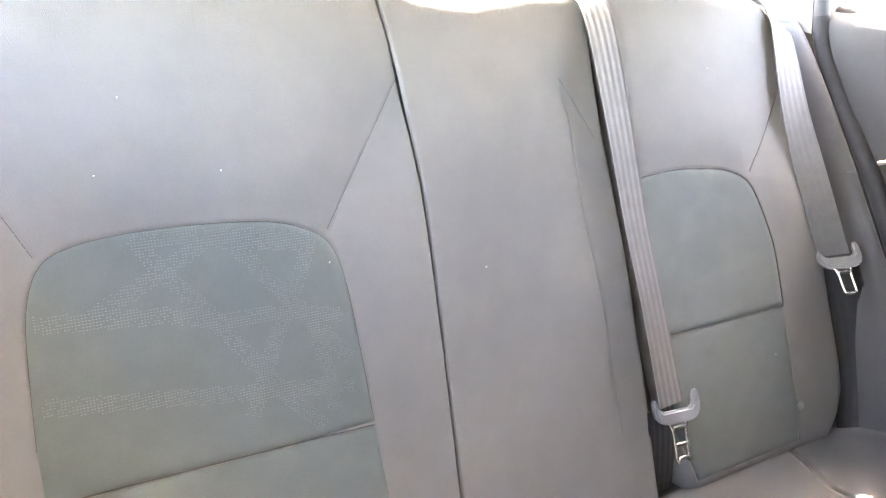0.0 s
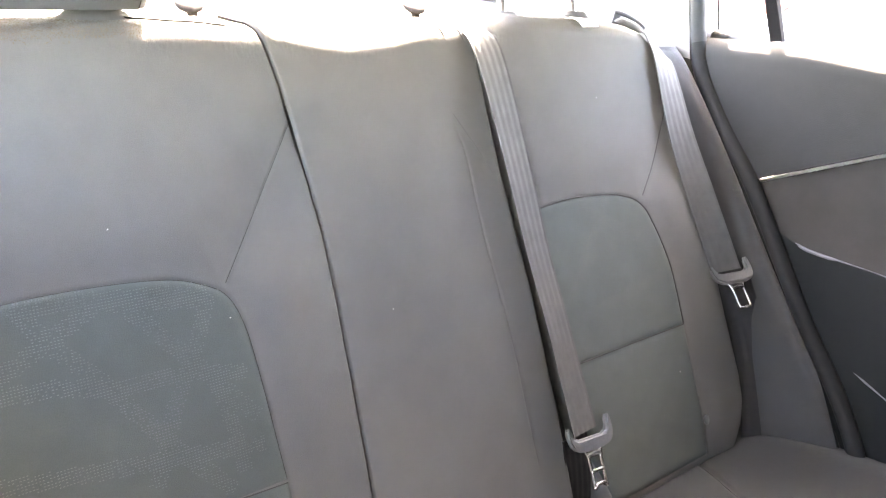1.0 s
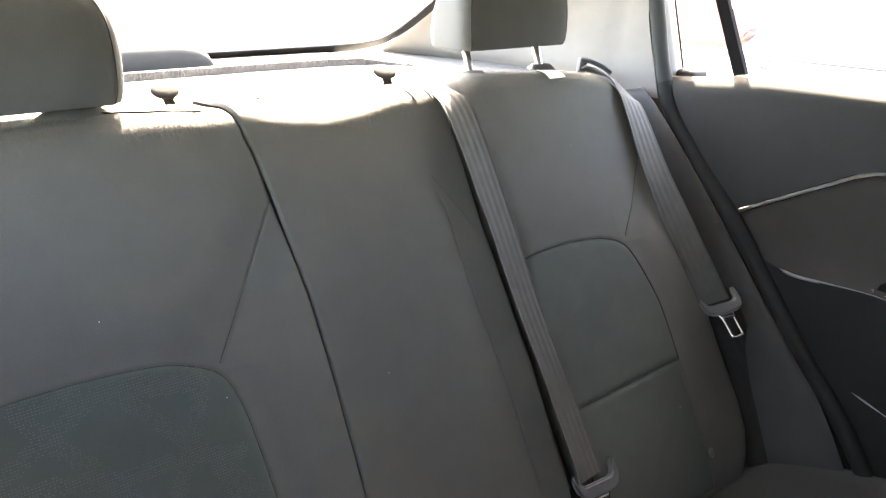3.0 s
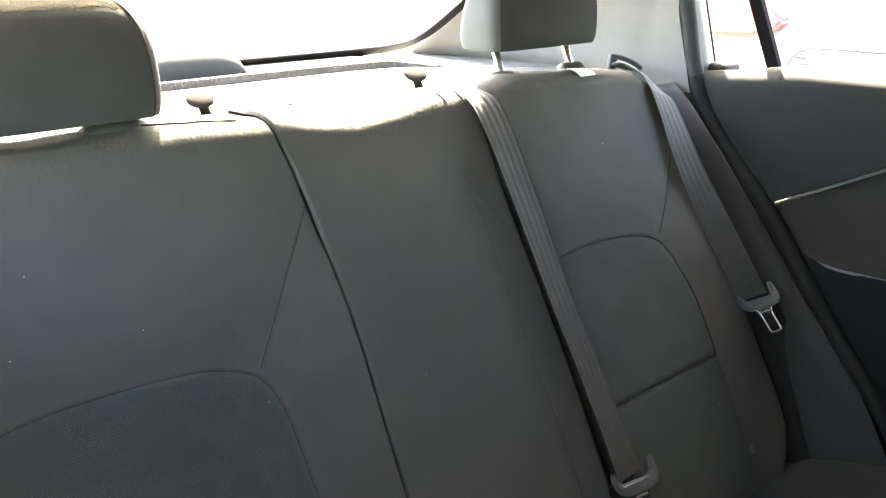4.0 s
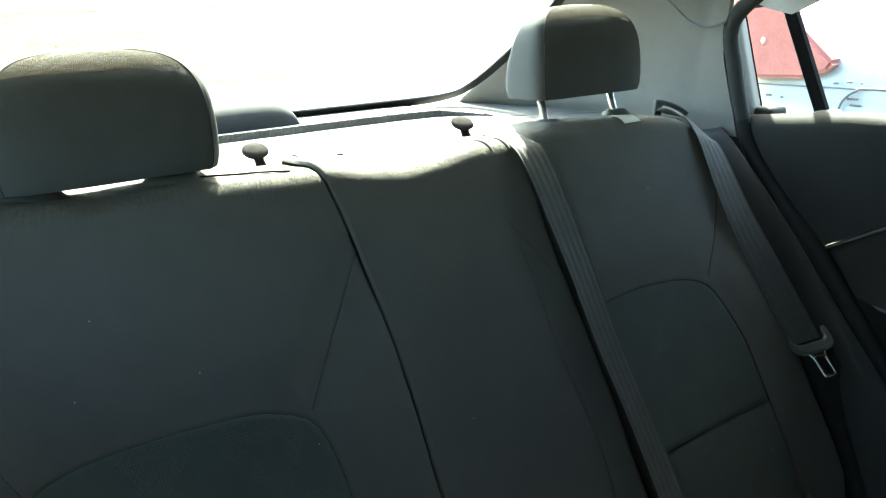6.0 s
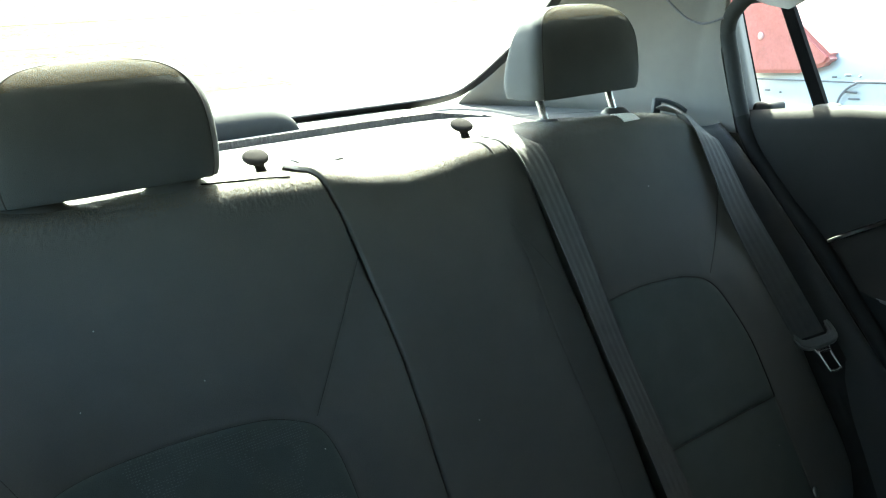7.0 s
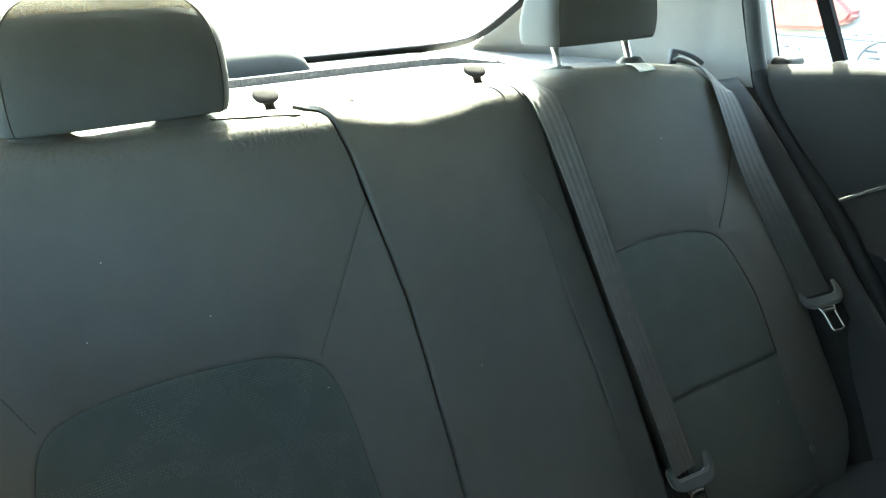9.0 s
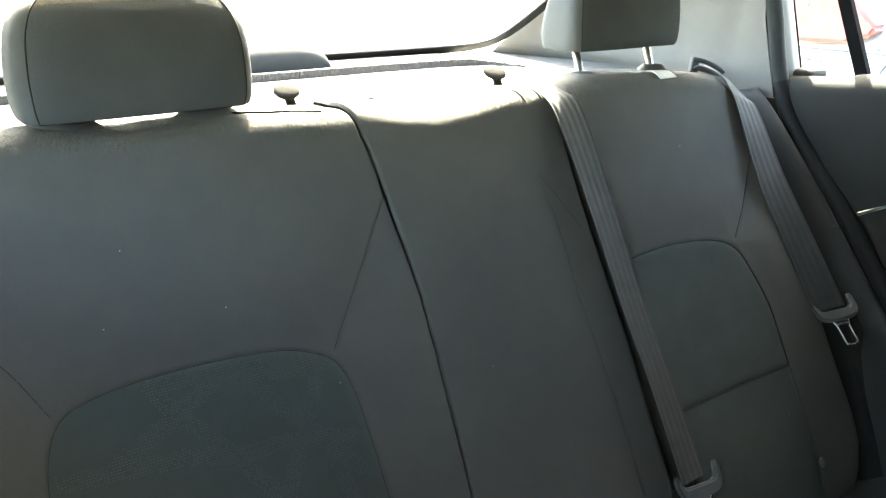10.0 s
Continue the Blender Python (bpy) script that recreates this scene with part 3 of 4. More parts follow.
belt_r = thing("seat_belt", "grey ribbed outer seat belt hanging over the backrest's shoulder", "seat belt", group="rear seat belts")
pr = [(0.634, 0.386, 0.556), (0.575, 0.325, 0.568), (0.509, 0.252, 0.570), (0.512, 0.231, 0.553), (0.515, 0.214, 0.532)]
pr += [tuple(on_seat(u, v, n)) for u, v, n in ((0.528, 0.473, 0.0135), (0.557, 0.378, 0.0135), (0.592, 0.264, 0.0150))]
cr = [(0.75, -0.5, -0.25), (0.80, -0.3, -0.40), (0.86, 0.05, -0.46), (0.90, 0.04, -0.40), (0.96, 0.02, -0.20)] + [on_seat(1, 0.0, c) for c in (0.1, 0.28, 0.4)]
part("webbing", webbing(pr, cr, 0.051), WEB, belt_r)
part("lower_webbing", webbing([on_seat(0.604, 0.250, 0.015), on_seat(0.626, 0.19, 0.012), on_seat(0.635, 0.13, 0.012), on_seat(0.636, 0.06, 0.012), on_seat(0.632, -0.03, 0.006)], [on_seat(0.75, 0, 0.65)] * 5, 0.054), WEBSHADE, belt_r, "lower end of the belt, its shade put into the colour")
tongue(seat_pose(0.594, 0.257, 0.0235, 0, -30, -26), belt_r, 1)
guide = thing("belt_guide", "dark plastic belt guide hook on the shelf edge", "belt guide")
part("hook", block((0.014, 0.009, 0.036), 0.002, 2, Matrix.Translation((0.612, 0.396, 0.562)) @ pose(0, 0, 0, 0, 8, -20)), PLASTIC, guide)
part("arm", tube([(0.610, 0.396, 0.578), (0.626, 0.386, 0.574), (0.640, 0.374, 0.566), (0.650, 0.364, 0.556)], 0.0054, 10, 20, 0.7), PLASTIC, guide)

# ---- seat cushion ----
cushion = thing("seat_cushion", "charcoal fabric rear bench cushion below the backrest", "car seat")
def cushion_z(x, y):
    t = np.clip(-y / 0.5, 0, 1)
    z = 0.030 * (1 - np.exp(-np.maximum(-y + 0.012, 0) / 0.06)) - 0.01 + 0.085 * t - 0.12 * np.clip((t - 0.86) / 0.14, 0, 1) ** 2
    z = z - 0.006 * np.clip((np.abs(x) - 0.60) / 0.06, 0, 1) ** 2
    d, a, b = line_dist(x, y, [(0.490, 0.0), (0.462, -0.040), (0.425, -0.100), (0.40, -0.45)])
    d2, a, b = line_dist(x, y, [(-0.490, 0.0), (-0.462, -0.040), (-0.425, -0.100), (-0.40, -0.45)])
    return z - 0.004 * np.exp(-(np.minimum(d, d2) / 0.003) ** 2)
gx, gy = np.meshgrid(np.linspace(-0.665, 0.665, 360), np.linspace(0.03, -0.5, 150), indexing="ij")
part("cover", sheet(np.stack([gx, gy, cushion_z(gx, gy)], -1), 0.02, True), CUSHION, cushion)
for k in (-1, 1):
    ln = smooth_line([(0.490, 0.0), (0.462, -0.040), (0.425, -0.100), (0.412, -0.25)], 20)
    part("seam", tube([(k * a, b, float(cushion_z(np.array(a), np.array(b))) + 0.001) for a, b in ln], 0.0009, 5), THREAD, cushion)
part("base", block((1.30, 0.46, 0.30), 0.02, 2, Matrix.Translation((0, -0.24, -0.18))), PLASTIC, cushion)
stud = thing("seat_button", "small grey plastic stud in the lower backrest insert", "button")
bmx = bmesh.new()
bmesh.ops.create_uvsphere(bmx, u_segments=16, v_segments=8, radius=0.0065, matrix=seat_pose(0.511, 0.058, 0.005) @ Matrix.Diagonal((0.8, 1.2, 0.5, 1)))
part("cap", bmx, TONGUE, stud)

# ---- shelf, rear window, pillars, roof ----
shelf = thing("parcel_shelf", "sunlit grey carpeted parcel shelf below the rear window", "shelf", "structure")
def ridge_y(x):
    return interp(np.abs(x), [(0, 0.757), (0.21, 0.757), (0.32, 0.752), (0.38, 0.741), (0.41, 0.724), (0.435, 0.69), (0.452, 0.65), (0.61, 0.54)])
xs_ = np.linspace(-0.608, 0.608, 140)
def wide_at(y):
    return float(interp(y, [(0.26, 0.47), (0.33, 0.53), (0.40, 0.605), (0.42, 0.605), (0.52, 0.655), (1.0, 0.66)])) / 0.608
def shelf_pt(x, y, z):
    return (x * wide_at(y), y, z)
front_b = np.array([[shelf_pt(x, 0.26 + (ridge_y(x) - 0.26) * t, 0.545) for t in np.linspace(0, 1, 40)] for x in xs_])
def step_h(x):
    return 0.0004 + 0.0106 * float(np.clip((0.452 - abs(x)) / 0.07, 0, 1))
fuzz = random.Random(5)
xf_ = np.linspace(-0.446, 0.446, 600)
step_b = np.array([[shelf_pt(x, ridge_y(x) - 0.0005 + 0.0025 * t + fuzz.uniform(-0.0012, 0.0012), 0.545 + (step_h(x) + 0.001) * t + fuzz.uniform(-0.0004, 0.0006)) for t in (0, 0.2, 0.4, 0.6, 0.8, 1)] for x in xf_])
rear_b = np.array([[shelf_pt(x, ridge_y(x) + 0.002 + (0.932 - ridge_y(x)) * t, 0.545 + step_h(x)) for t in np.linspace(0, 1, 24)] for x in xs_])
part("board", sheet(front_b, 0.02), SHELF, shelf)
part("step", sheet(step_b, 0.004), STEP, shelf, "shaded rough step edge of the shelf")
part("raised_board", sheet(rear_b, 0.02), SHELF, shelf)


def anchor(x, y):
    a = thing("tether_anchor", "small dark mushroom-shaped anchor knob on the shelf", "anchor", group="shelf anchors")
    prof = [(0.0085, -0.004), (0.0070, 0.004), (0.0068, 0.009), (0.0085, 0.0125), (0.0130, 0.0155), (0.0165, 0.0180), (0.0178, 0.0205), (0.0165, 0.0235), (0.0120, 0.0262), (0.0005, 0.0275)]
    V, F, n = [], [], 24
    for r, z in prof:
        for k in range(n):
            w = 2 * math.pi * k / n
            V.append((r * math.cos(w) - 0.30 * z, r * math.sin(w) + 0.10 * z, z + (0.14 * r * math.cos(w) + 0.34 * r * math.sin(w)) * min(1, max(0, z - 0.009) / 0.008)))
    for i in range(len(prof) - 1):
        for k in range(n):
            F.append([i * n + k, i * n + (k + 1) % n, (i + 1) * n + (k + 1) % n, (i + 1) * n + k])
    part("knob", mesh_of(V, F), KNOB, a)
    a.matrix_basis = Matrix.Translation((x, y, 0.545))


anchor(-0.045, 0.525)
anchor(0.302, 0.517)
for (x0, y0, x1, y1) in ((0.0265, 0.578, 0.018, 0.520), (0.066, 0.519, 0.078, 0.517), (0.3245, 0.522, 0.323, 0.467)):
    s_ = thing("shelf_slot", "narrow dark slot cut in the carpeted shelf", "slot")
    part("slot_edge", tube([(x0, y0, 0.5455), ((x0 + x1) / 2, (y0 + y1) / 2, 0.5475), (x1, y1, 0.5455)], 0.0032, 6, 8, 0.6), BLACK, s_)

lamp = thing("brake_light", "grey plastic high brake light housing on the parcel shelf", "brake light")
L_ = []
for x in np.linspace(-1, 1, 41):
    e = math.sqrt(max(0, 1 - abs(x) ** 7))
    ring = []
    for k in np.linspace(0, math.pi, 17):
        ring.append((0.155 * x, 0.825 - 0.040 * math.cos(k), 0.553 + 0.045 * e * math.sin(k) ** 0.7))
    L_.append(ring)
part("housing", sheet(np.array(L_)), HOUSING, lamp)

# Last points lie inboard, out of view, to keep sun off the seat's shoulder.
WB = [(0.0, 0.900, 0.552), (0.25, 0.895, 0.552), (0.45, 0.882, 0.554), (0.515, 0.868, 0.559), (0.552, 0.845, 0.571), (0.572, 0.805, 0.596), (0.580, 0.745, 0.634), (0.580, 0.66, 0.688), (0.566, 0.58, 0.737), (0.532, 0.49, 0.792), (0.48, 0.36, 0.868)]
wb = smooth_line(WB, 60)
rear = thing("window_1", "rear window, sunlit beyond, with a black printed border", "window", "structure")
NRM = np.array([0, 0.51, 0.86])
def border(k):
    tan = np.gradient(wb, axis=0)
    inw = np.cross(tan, NRM)
    inw /= np.linalg.norm(inw, axis=1, keepdims=True)
    band = np.linspace(0.036, 0.020, 60)[:, None]
    E = np.stack([wb * [k, 1, 1], (wb + inw * band) * [k, 1, 1]], 1)
    part("glass_border", sheet(E, 0.003, k > 0), BLACK, rear)
for k in (-1, 1):
    border(k)
gp = np.array([[(x * interp(z, [(0.56, 0.60), (0.88, 0.56)]), interp(z, [(0.56, 0.915), (0.585, 0.85), (0.62, 0.785), (0.69, 0.672), (0.785, 0.51), (0.90, 0.32)]), z) for z in np.linspace(0.56, 0.90, 16)] for x in np.linspace(-1, 1, 24)])
pane = part("pane", sheet(gp + [0, 0.012, 0.012]), PANE, rear)
pane.visible_shadow = False
for z in np.linspace(0.60, 0.86, 10):
    y = float(interp(z, [(0.56, 0.915), (0.585, 0.85), (0.62, 0.785), (0.69, 0.672), (0.785, 0.51), (0.90, 0.32)])) + 0.008
    part("heating_wire", tube([(-0.5, y, z + 0.008), (0, y + 0.006, z + 0.008), (0.5, y, z + 0.008)], 0.0003, 4), DOORMID, rear)


def roof_z(x, y):
    mid = np.interp(y, [-1.6, -0.9, -0.3, 0.1, 0.36], [0.86, 0.94, 0.96, 0.94, 0.905])
    drop = np.interp(y, [-1.6, -0.5, 0.0, 0.2, 0.36], [0.12, 0.12, 0.14, 0.19, 0.12])
    return mid - drop * (np.abs(x) / 0.64) ** 4


rx_, ry_ = np.meshgrid(np.linspace(-0.66, 0.66, 50), np.linspace(-1.6, 0.36, 60), indexing="ij")
roof = part("ceiling", sheet(np.stack([rx_, ry_, roof_z(rx_, ry_)], -1), 0.03, True), LINER)
tagged(roof, "pale felt headliner of the car's roof", "ceiling", kind="structure")


def side(k):
    """Pillar trim, bolster, seal and door of one side; k = 1: the side in view."""
    tag = "structure"
    # pillar between rear window and door
    pil = thing("pillar_trim", "pale grey plastic trim of the rear roof pillar", "pillar", tag)
    # Upper points follow the window edge inboard, shaped to block the sun.
    win = smooth_line([(0.60, 0.93, 0.530), (0.572, 0.86, 0.565), (0.582, 0.775, 0.615), (0.583, 0.66, 0.690), (0.569, 0.58, 0.739), (0.535, 0.49, 0.796), (0.483, 0.35, 0.88)], 30)
    dr = smooth_line([(0.664, 0.276, 0.525), (0.663, 0.285, 0.56), (0.662, 0.298, 0.61), (0.661, 0.308, 0.66), (0.658, 0.300, 0.72), (0.63, 0.27, 0.80)], 30)
    G = []
    for a, b in zip(win, dr):
        row = []
        for t in np.linspace(0, 1, 24):
            p = a * (1 - t) + b * t
            p = p + np.array([0.03 * math.sin(math.pi * t) + 0.005 * math.exp(-((t - 0.84) / 0.05) ** 2), 0, 0])
            row.append(p * [k, 1, 1])
        G.append(row)
    part("panel", sheet(np.array(G), 0.012, k > 0), BEIGE, pil)
    part("liner_edge", tube([(k * 0.612, 0.40, 0.755), (k * 0.625, 0.382, 0.732), (k * 0.636, 0.356, 0.706), (k * 0.642, 0.327, 0.697), (k * 0.647, 0.296, 0.705)], 0.0022, 6, 24), GREYGAP, pil, "thin gap between headliner and pillar trim")
    # lower grey skirt between shelf, seat and pillar
    bol = thing("side_bolster", "charcoal fabric side bolster between backrest and door", "bolster", tag)
    inn = smooth_line([(0.605, 0.34, 0.530), (0.610, 0.29, 0.51), (0.632, 0.22, 0.40), (0.642, 0.15, 0.25), (0.645, 0.09, 0.10), (0.645, 0.04, -0.05)], 30)
    out = smooth_line([(0.664, 0.285, 0.535), (0.664, 0.255, 0.500), (0.664, 0.145, 0.38), (0.664, -0.003, 0.21), (0.664, -0.114, 0.085), (0.664, -0.19, -0.05)], 30)
    G = np.array([[(a * (1 - t) + b * t + np.array([-0.005 * math.sin(math.pi * t), -0.006 * math.sin(math.pi * t) + 0.15 * max(0, t - 0.5) ** 2, 0])) * [k, 1, 1] for t in np.linspace(0, 1, 16)] for a, b in zip(inn, out)])
    part("cover", sheet(G[12:], 0.01, k > 0), SIDEFAB, bol)
    part("upper_trim", sheet(G[:14] + np.array([-0.0015 * k, -0.0015, 0]), 0.01, k > 0), SIDEFAB, bol, "dark upper trim")
    seal = thing("door_seal", "black rubber seal round the rear door opening", "door seal", tag)
    sl = [(0.60, 0.06, 0.80), (0.645, 0.22, 0.755), (0.662, 0.294, 0.702), (0.668, 0.290, 0.632), (0.669, 0.273, 0.562), (0.667, 0.245, 0.500), (0.665, 0.188, 0.432), (0.664, 0.117, 0.360), (0.663, -0.014, 0.195), (0.662, -0.112, 0.080), (0.660, -0.21, -0.08)]
    ln = smooth_line([(x * k, y, z) for x, y, z in sl], 90)
    part("bead", tube(ln[37:].tolist(), 0.0125, 12), RUBBER, seal)
    part("frame_cover", tube(ln[:38].tolist(), 0.0122, 12), STRIP, seal, "matt dark grey cover strip of the door frame")
    return pil


for k in (1, -1):
    side(k)


def door(k, name, y_front):
    d = thing(name, "dark rear door with padded upper panel, silver trim line, armrest and pocket", "car door", "structure")
    edge = [(0.575, 0.292), (0.545, 0.290), (0.489, 0.262), (0.451, 0.226), (0.394, 0.177), (0.363, 0.135), (0.324, 0.096), (0.285, 0.062), (0.20, 0.012), (0.10, -0.06), (0.03, -0.118), (-0.10, -0.19), (-0.35, -0.25)]
    rear_y = lambda z: interp(z, edge)
    trim_z = lambda y: interp(y, [(0.15, 0.356), (0.133, 0.364), (0.027, 0.420), (-0.047, 0.459), (-0.075, 0.469), (-0.10, 0.4725), (-0.3, 0.465), (-1.5, 0.43)])
    arm_z = lambda y: interp(y, [(0.10, 0.312), (0.06, 0.306), (0.032, 0.300), (0.009, 0.298), (-0.034, 0.2995), (-0.084, 0.302), (-0.115, 0.302), (-0.153, 0.297), (-0.3, 0.30), (-1.5, 0.30)])
    def patch(f0, f1, depth, n=60, m=26):
        G = []
        for t in np.linspace(0, 1, m):
            row = []
            for s in np.linspace(0, 1, n):
                yv = 0.3 + (y_front - 0.3) * s ** 1.5
                # find the rear limit of this height
                z = f0(yv) * (1 - t) + f1(yv) * t
                yr = float(rear_y(z))
                yy = yr - (yr - y_front) * s ** 1.5
                z = f0(yy) * (1 - t) + f1(yy) * t
                dd = depth(t, yr - yy)
                row.append((k * (0.69 - dd), yy, z))
            G.append(row)
        return sheet(np.array(G), 0.012, k < 0)
    e = lambda x, r: r * (1 - math.sqrt(max(0, 1 - (1 - min(1, x / r)) ** 2)))
    part("upper_panel", patch(lambda y: trim_z(y) + 0.004, lambda y: 0.567 + 0 * y - 0.02 * np.clip((y - 0.1) / 0.2, 0, 1), lambda t, x: 0.012 - e(x, 0.02) - e((1 - t) * 0.2, 0.011)), DOORPAD, d)
    part("middle_panel", patch(lambda y: arm_z(y) + 0.0, lambda y: trim_z(y) - 0.003, lambda t, x: 0.006 + 0.016 * (1 - t) ** 6 * min(1, x / 0.14) ** 0.7 - e(x, 0.02)), DOORMID, d)
    ledge = lambda dz, x: 0.006 + 0.015 * min(1, x / 0.14) ** 0.7 * math.exp(-max(dz, 0) / 0.22) - e(x, 0.015)
    part("armrest", patch(lambda y: arm_z(y) - 0.05, lambda y: arm_z(y) + 0.004, lambda t, x: ledge(0.05 * (1 - t), x)), DOORLOW, d)
    part("lower_panel", patch(lambda y: -0.35 + 0 * y, lambda y: arm_z(y) - 0.049, lambda t, x: ledge(0.05 + 0.6 * (1 - t), x)), DOORLOW, d)
    ys = np.linspace(0.132, y_front, 60)
    part("trim_strip", tube([(k * 0.681, y, float(trim_z(y))) for y in ys], 0.0032, 8), SILVER, d, "silver trim line")
    part("trim_gap", tube([(k * 0.6760, y, float(trim_z(y)) + 0.0075) for y in ys], 0.0042, 8), SEAL, d, "dark gap above the trim line")
    # No hollow is cut: the recess's shade is a black slab.
    cup = part("door_pull", slab([(-0.104, 0.312), (-0.112, 0.3095), (-0.147, 0.313), (-0.24, 0.325), (-0.24, 0.345), (-0.141, 0.337), (-0.115, 0.326)], 0.006, 0.0015, Matrix.Translation((k * 0.664, 0, 0)) @ Matrix(((0, 0, 1, 0), (1, 0, 0, 0), (0, 1, 0, 0), (0, 0, 0, 1)))), SEAL, d, "black slab standing in for the door pull's shaded recess")
    part("rim", tube([(k * 0.660, -0.103, 0.314), (k * 0.660, -0.111, 0.3085), (k * 0.660, -0.147, 0.312), (k * 0.660, -0.24, 0.324)], 0.0014, 6, 20), TONGUE, cup, "bright rim of the door pull")
    # Highlight along the pocket edge, drawn as a pale tube.
    part("pocket_edge", tube([(k * 0.673, -0.069, 0.160), (k * 0.669, -0.111, 0.148), (k * 0.668, -0.155, 0.134), (k * 0.667, -0.197, 0.120), (k * 0.664, -0.35, 0.07)], 0.0031, 8, 24), TRIMGREY, d, "door pocket edge, its highlight put into a pale colour")
    # Highlight on the armrest edge, added as a tube of paler plastic.
    part("armrest_highlight", tube([(k * 0.6670, 0.032, 0.3021), (k * 0.6630, 0.009, 0.2994), (k * 0.6610, -0.034, 0.3014), (k * 0.6605, -0.084, 0.3037), (k * 0.6605, -0.115, 0.3037), (k * 0.6600, -0.153, 0.2989), (k * 0.659, -0.25, 0.30)], 0.0026, 8, 30), TONGUE, d, "paler tube drawn as the highlight on the armrest edge")
    if k > 0:
        for ya, za, yb, zb in ((-0.0120, 0.4194, -0.0218, 0.4249), (-0.0305, 0.4334, -0.0389, 0.4319)):
            part("scuff_mark", tube([(0.6825, ya, za), (0.6825, (ya + yb) / 2, (za + zb) / 2 + 0.0006), (0.6825, yb, zb)], 0.0007, 5, 8), GREYGAP, d, "small pale scuff")
    # window frame, quarter pane and dividing bar
    lean = lambda z, y0: y0 + 0.43 * (z - 0.56)
    zs = np.linspace(0.535, 0.80, 12)
    part("window_frame", sheet(np.array([[(k * 0.69, lean(z, 0.305), z) for z in zs], [(k * 0.722, lean(z, 0.290) - 0.6 * max(0, z - 0.69), z) for z in zs]]), 0.012, k > 0), BLACK, d)
    slope = lambda z, y0: y0 + 0.277 * (z - 0.568)
    zl = np.linspace(0.545, 0.706, 14)
    part("glass_channel", tube([(k * 0.738, slope(z, 0.2850), z) for z in np.linspace(0.545, 0.72, 8)], 0.0026, 8), SEAL, d, "thin black glass channel")
    part("frame_liner", sheet(np.array([[(k * x, slope(z, y0) - 0.25 * max(0, z - 0.69) * s_, z) for z in zl] for x, y0, s_ in ((0.688, 0.2850, 1), (0.702, 0.2762, 1), (0.718, 0.2815, 0.5), (0.736, 0.2868, 0))]), 0.003, k > 0), BEIGE, d, "pale strip beside the quarter pane")
    part("dividing_bar", sheet(np.array([[(k * 0.728, lean(z, yy), z) for z in zs] for yy in (0.155, 0.165, 0.176)]), 0.01, k < 0), SEAL, d, "black bar between window and quarter pane")
    part("window_ledge", sheet(np.array([[(k * x, y, 0.551 + 0.016 * math.sin(min(1, (0.75 - x) / 0.05) * 1.5) - 0.012 * max(0, (y - 0.1) / 0.2)) for x in np.linspace(0.685, 0.75, 6)] for y in np.linspace(0.29, y_front, 40)]), 0.01, k < 0), DOORPAD, d)
    for yy in (0.262, 0.165):
        b = block((0.05, 0.035, 0.03), 0.012, 4, Matrix.Translation((k * 0.715, yy - 0.01, 0.557)))
        part("corner_cap", b, DOORPAD, d)
    # Unseen panel added over the window to cut the light coming in.
    part("light_block_header", sheet(np.array([[(k * x, y, z + 0.03 * min(1, max(0, 0.30 - y) / 0.3)) for x, z in ((0.722, 0.725), (0.712, 0.76), (0.69, 0.80), (0.66, 0.83))] for y in np.linspace(0.30, y_front, 20)]), 0.012, k > 0), BLACK, d, "unseen black panel that blocks light above the door window")
    g = part("pane", sheet(np.array([[(k * (0.746 - 0.03 * (z - 0.56)), y, z) for z in np.linspace(0.56, 0.86, 5)] for y in np.linspace(0.30, y_front, 20)])), PANE, d)
    g.visible_shadow = False
    return d


door(1, "door_1", -1.05)
door(-1, "door_2", -0.40)

# plain unseen shell round and behind the camera; its front walls block light
floor = part("floor", block((1.5, 3.0, 0.05), 0, 1, Matrix.Translation((0, -0.6, -0.38))), CARPET, smooth=False)
tagged(floor, "dark carpeted floor of the car", "floor", kind="structure")
front = part("wall_front", block((1.5, 0.05, 1.42), 0, 1, Matrix.Translation((0, -1.12, 0.33))), DOORLOW, smooth=False)
tagged(front, "unseen dark front wall that blocks windscreen light", "wall", kind="structure")
for k, nm, y0_ in ((1, "wall_east", -1.14), (-1, "wall_west", -1.14)):
    w_ = part(nm, block((0.02, 0.98 - y0_, 0.90), 0, 1, Matrix.Translation((k * 0.76, (0.98 + y0_) / 2, 0.075))), DOORLOW, smooth=False)
    tagged(w_, "dark inner skin of the car's side", "wall", kind="structure")
# Added walls over the front side windows, out of view, to darken the seats.
for x_, y_ in ((0.745, -0.12), (-0.745, -0.38)):
    w_ = part("wall_light_block", block((0.02, 1.14 + y_, 0.46), 0, 1, Matrix.Translation((x_, (y_ - 1.14) / 2, 0.74))), DOORLOW, smooth=False)
    tagged(w_, "unseen dark wall that blocks light from the front side windows", "wall", kind="structure")
# Unseen skin added to stop sun leaking past the pillar trim.
for k in (1, -1):
    q_ = part("wall_rear_side", sheet(np.array([[(k * 0.735, y, 0.50 + (float(interp(y, [(0.31, 0.86), (0.5, 0.79), (0.7, 0.665), (0.95, 0.54)])) - 0.50) * t) for t in np.linspace(0, 1, 6)] for y in np.linspace(0.350, 0.95, 16)]), 0.02, k < 0), DOORLOW, smooth=False)
    tagged(q_, "dark outer skin behind the roof pillar trim", "wall", kind="structure")
back = part("wall_rear", block((1.50, 0.03, 0.92), 0, 1, Matrix.Translation((0, 0.41, 0.085))), CARPET, smooth=False)
tagged(back, "dark board behind the rear seat", "wall", kind="structure")

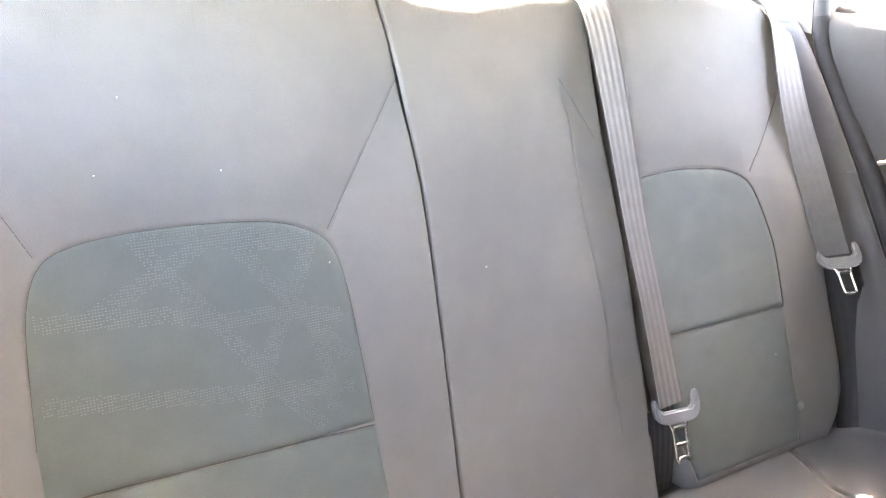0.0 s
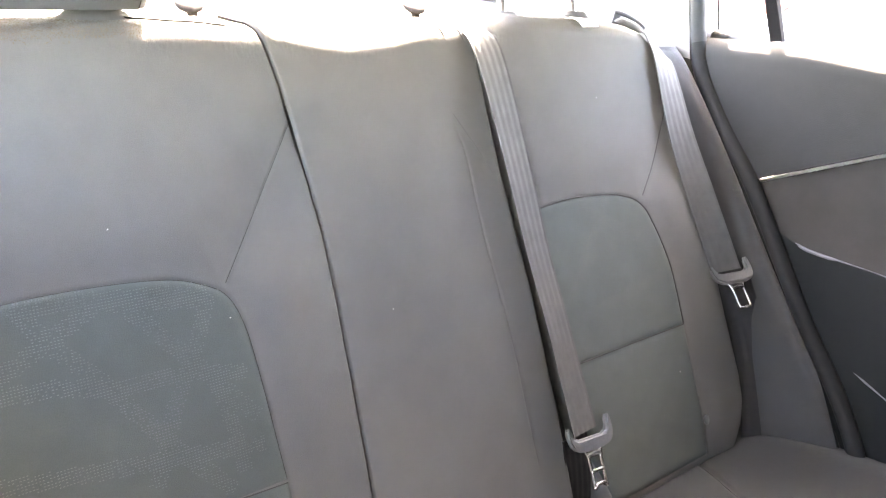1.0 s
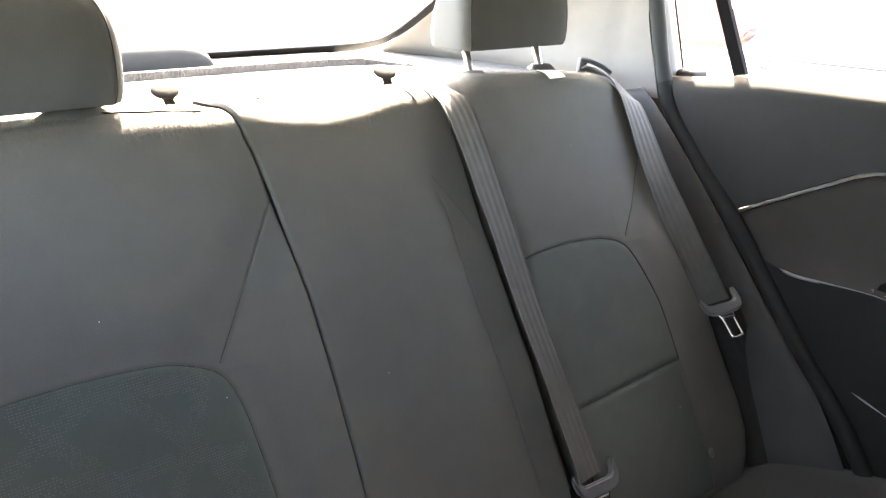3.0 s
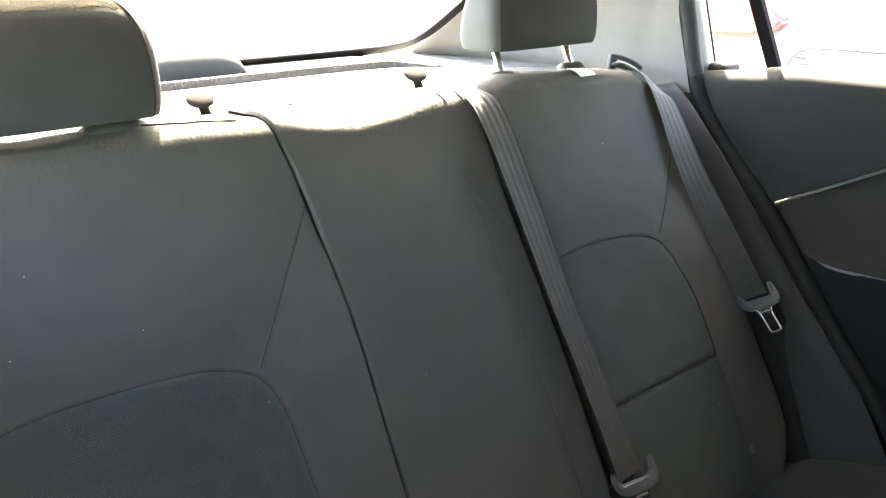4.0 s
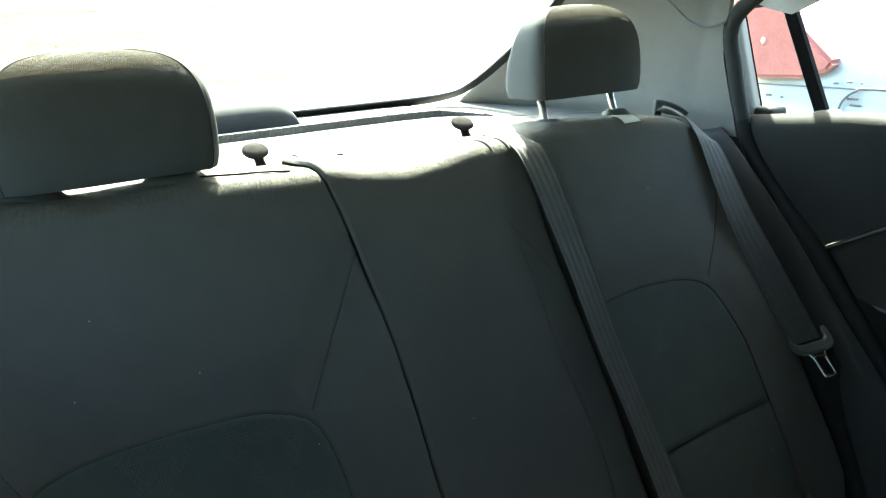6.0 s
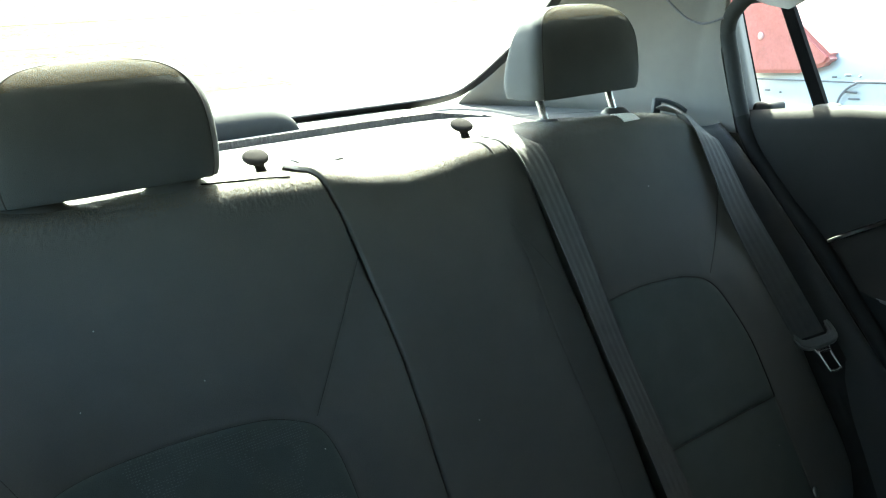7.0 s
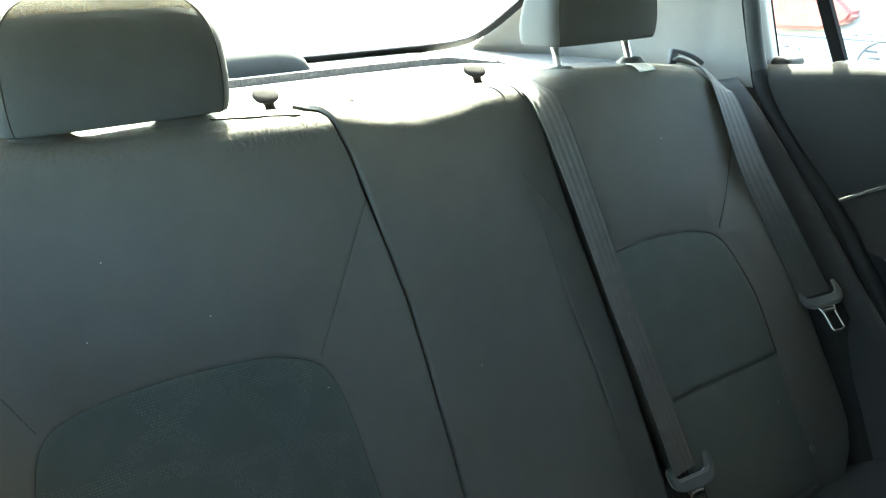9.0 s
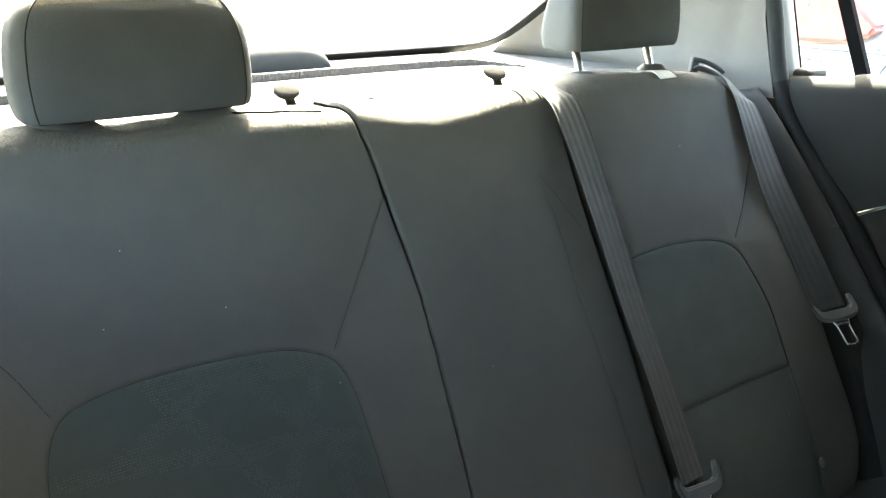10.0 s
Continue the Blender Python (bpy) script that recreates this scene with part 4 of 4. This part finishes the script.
# ---- outside ----
gnd = part("ground", sheet(np.array([[(x, y, -0.55) for y in np.linspace(-400, 400, 9)] for x in np.linspace(-400, 400, 9)])), GROUND, smooth=False)
tagged(gnd, "pale dusty parking ground in bright sun", "ground", kind="structure")
# Tilted up and cut off sideways to fit the camera's view through the glass.
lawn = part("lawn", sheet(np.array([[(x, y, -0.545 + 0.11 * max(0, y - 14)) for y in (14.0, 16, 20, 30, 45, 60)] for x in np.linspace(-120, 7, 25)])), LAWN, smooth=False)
tagged(lawn, "dry yellow-green grass beyond the parking ground, tilted to fill the rear window view", "lawn", kind="structure")
boot = part("boot_lid", sheet(np.array([[(x, y, 0.53 - 0.05 * ((y - 0.95) / 0.45) ** 2 - 0.05 * (abs(x) / 0.65) ** 4) for y in np.linspace(0.95, 1.40, 16)] for x in np.linspace(-0.65, 0.65, 24)]), 0.01), BOOT)
tagged(boot, "grey boot lid of the car behind the rear window", "boot lid", kind="structure")


def disc(at, r):
    """A small domed lens facing along x."""
    bm = bmesh.new()
    bmesh.ops.create_uvsphere(bm, u_segments=16, v_segments=10, radius=r, matrix=Matrix.Translation(at) @ Matrix.Diagonal((0.4, 1, 1.2, 1)))
    return bm


def parked_car(label):
    """A silver car standing across, its tail towards the side window."""
    c = thing("parked_car", label, "car")
    yc = 0.52
    prof = [(2.62, -0.33), (2.24, -0.30), (2.13, -0.12), (2.10, 0.12), (2.12, 0.28), (2.185, 0.345), (2.20, 0.42), (2.215, 0.50), (2.25, 0.555), (2.34, 0.63), (2.62, 0.86), (2.95, 1.0), (3.7, 1.04), (4.4, 0.95), (5.0, 0.62), (5.9, 0.50), (6.15, 0.35), (6.2, 0.0), (6.1, -0.33)]
    P = smooth_line(prof, 90)
    def half(z):
        return float(interp(z, [(-0.4, 0.84), (0.1, 0.89), (0.5, 0.87), (0.62, 0.84), (1.05, 0.58)]))
    G = []
    for s in np.linspace(-1, 1, 41):
        G.append([(x + (0.16 if x < 3.5 else -0.16) * abs(s) ** 7, yc + half(z) * s, z - 0.03 * abs(s) ** 5) for x, z in P])
    body = part("body", sheet(np.array(G), 0.01), PAINT, c)
    for s in (-1, 1):
        x, z = P[:, 0], P[:, 1]
        low = np.full(len(P), -0.33)
        R = np.array([[(np.clip(a + (0.15 if a < 3.5 else -0.15), 2.2, 6.0), yc + s * half(b0 * (1 - t) + b * t) * 0.995, b0 * (1 - t) + b * t) for t in np.linspace(0, 1, 12)] for a, b, b0 in zip(x, z, low)])
        part("side_panel", sheet(R, 0.01, s < 0), PAINT, c)
        for wx in (2.95, 5.4):
            wh = bmesh.new()
            bmesh.ops.create_cone(wh, cap_ends=True, segments=32, radius1=0.31, radius2=0.31, depth=0.2, matrix=Matrix.Translation((wx, yc + s * 0.80, -0.24)) @ pose(0, 0, 0, 90))
            bmesh.ops.bevel(wh, geom=[e for e in wh.edges if len(e.link_faces) == 2 and e.calc_face_angle() > 1], offset=0.03, segments=3, affect="EDGES")
            part("wheel", wh, BLACK, c)
        base = Matrix(((0, 0, 1, 0), (1, 0, 0, 0), (0, 1, 0, 0), (0, 0, 0, 1)))
        out = [(0.435, 0.52), (0.452, 0.49), (0.54, 0.462), (0.86, 0.455), (0.885, 0.60), (0.83, 0.72), (0.62, 0.72), (0.56, 0.63)]
        out = [(yc + s * a, b) for a, b in out]
        lens = part("tail_light", slab(out if s > 0 else out[::-1], 0.12, 0.012, Matrix.Translation((2.215, 0, 0)) @ base), REDLENS, c, "red tail light lens")
        part("reflector", disc((2.153, yc + s * 0.69, 0.585), 0.011), PINK, lens, "pale bulb reflector")
    gl = np.array([[(x + 0.16 * abs(s) ** 7 - 0.002, yc + 0.86 * half(z) * s, z + 0.002) for x, z in smooth_line([(2.275, 0.575), (2.34, 0.632), (2.62, 0.86), (2.88, 0.972)], 14)] for s in np.linspace(-1, 1, 21)])
    part("rear_window", sheet(gl, 0.006), CARGLASS, c, "dusty pale-blue rear window")
    part("bumper_gap", tube([(2.165, yc - 0.8, 0.438), (2.178, yc, 0.438), (2.165, yc + 0.8, 0.438)], 0.003, 6, 20), GREYGAP, c, "dark gap below the tail light")
    part("plate_recess", tube([(2.172, yc + 0.415, 0.35), (2.170, yc + 0.40, 0.395), (2.172, yc + 0.36, 0.430), (2.175, yc + 0.28, 0.440), (2.175, yc - 0.28, 0.440), (2.172, yc - 0.36, 0.430), (2.170, yc - 0.40, 0.395), (2.172, yc - 0.415, 0.35)], 0.0045, 6, 60), GREYGAP, c, "dark edge of the plate recess")
    for y0, w0, z0 in ((0.72, 0.030, 0.398), (0.67, 0.028, 0.400), (0.62, 0.012, 0.395), (0.43, 0.022, 0.452), (0.385, 0.026, 0.458), (0.345, 0.012, 0.456), (0.37, 0.05, 0.405), (0.36, 0.05, 0.385)):
        part("badge", block((0.006, w0 * 0.8, 0.007), 0.002, 1, Matrix.Translation((2.178, yc + y0, z0))), GREYGAP, c, "small dark lettering bar")
    return c


parked_car("silver parked car with red tail lights and dusty rear window")

for u, v in ((0.366, 0.539), (0.466, 0.142), (-0.004, 0.336), (-0.363, 0.535), (-0.390, 0.471), (-0.282, 0.466), (-0.187, 0.368)):
    li = thing("lint_speck", "tiny white lint speck on the seat fabric", "lint")
    bm_ = bmesh.new()
    bmesh.ops.create_icosphere(bm_, subdivisions=1, radius=0.0008, matrix=seat_pose(u, v, float(wave(np.array(u), np.array(v))) + 0.0042))
    part("fibre", bm_, LINT, li)
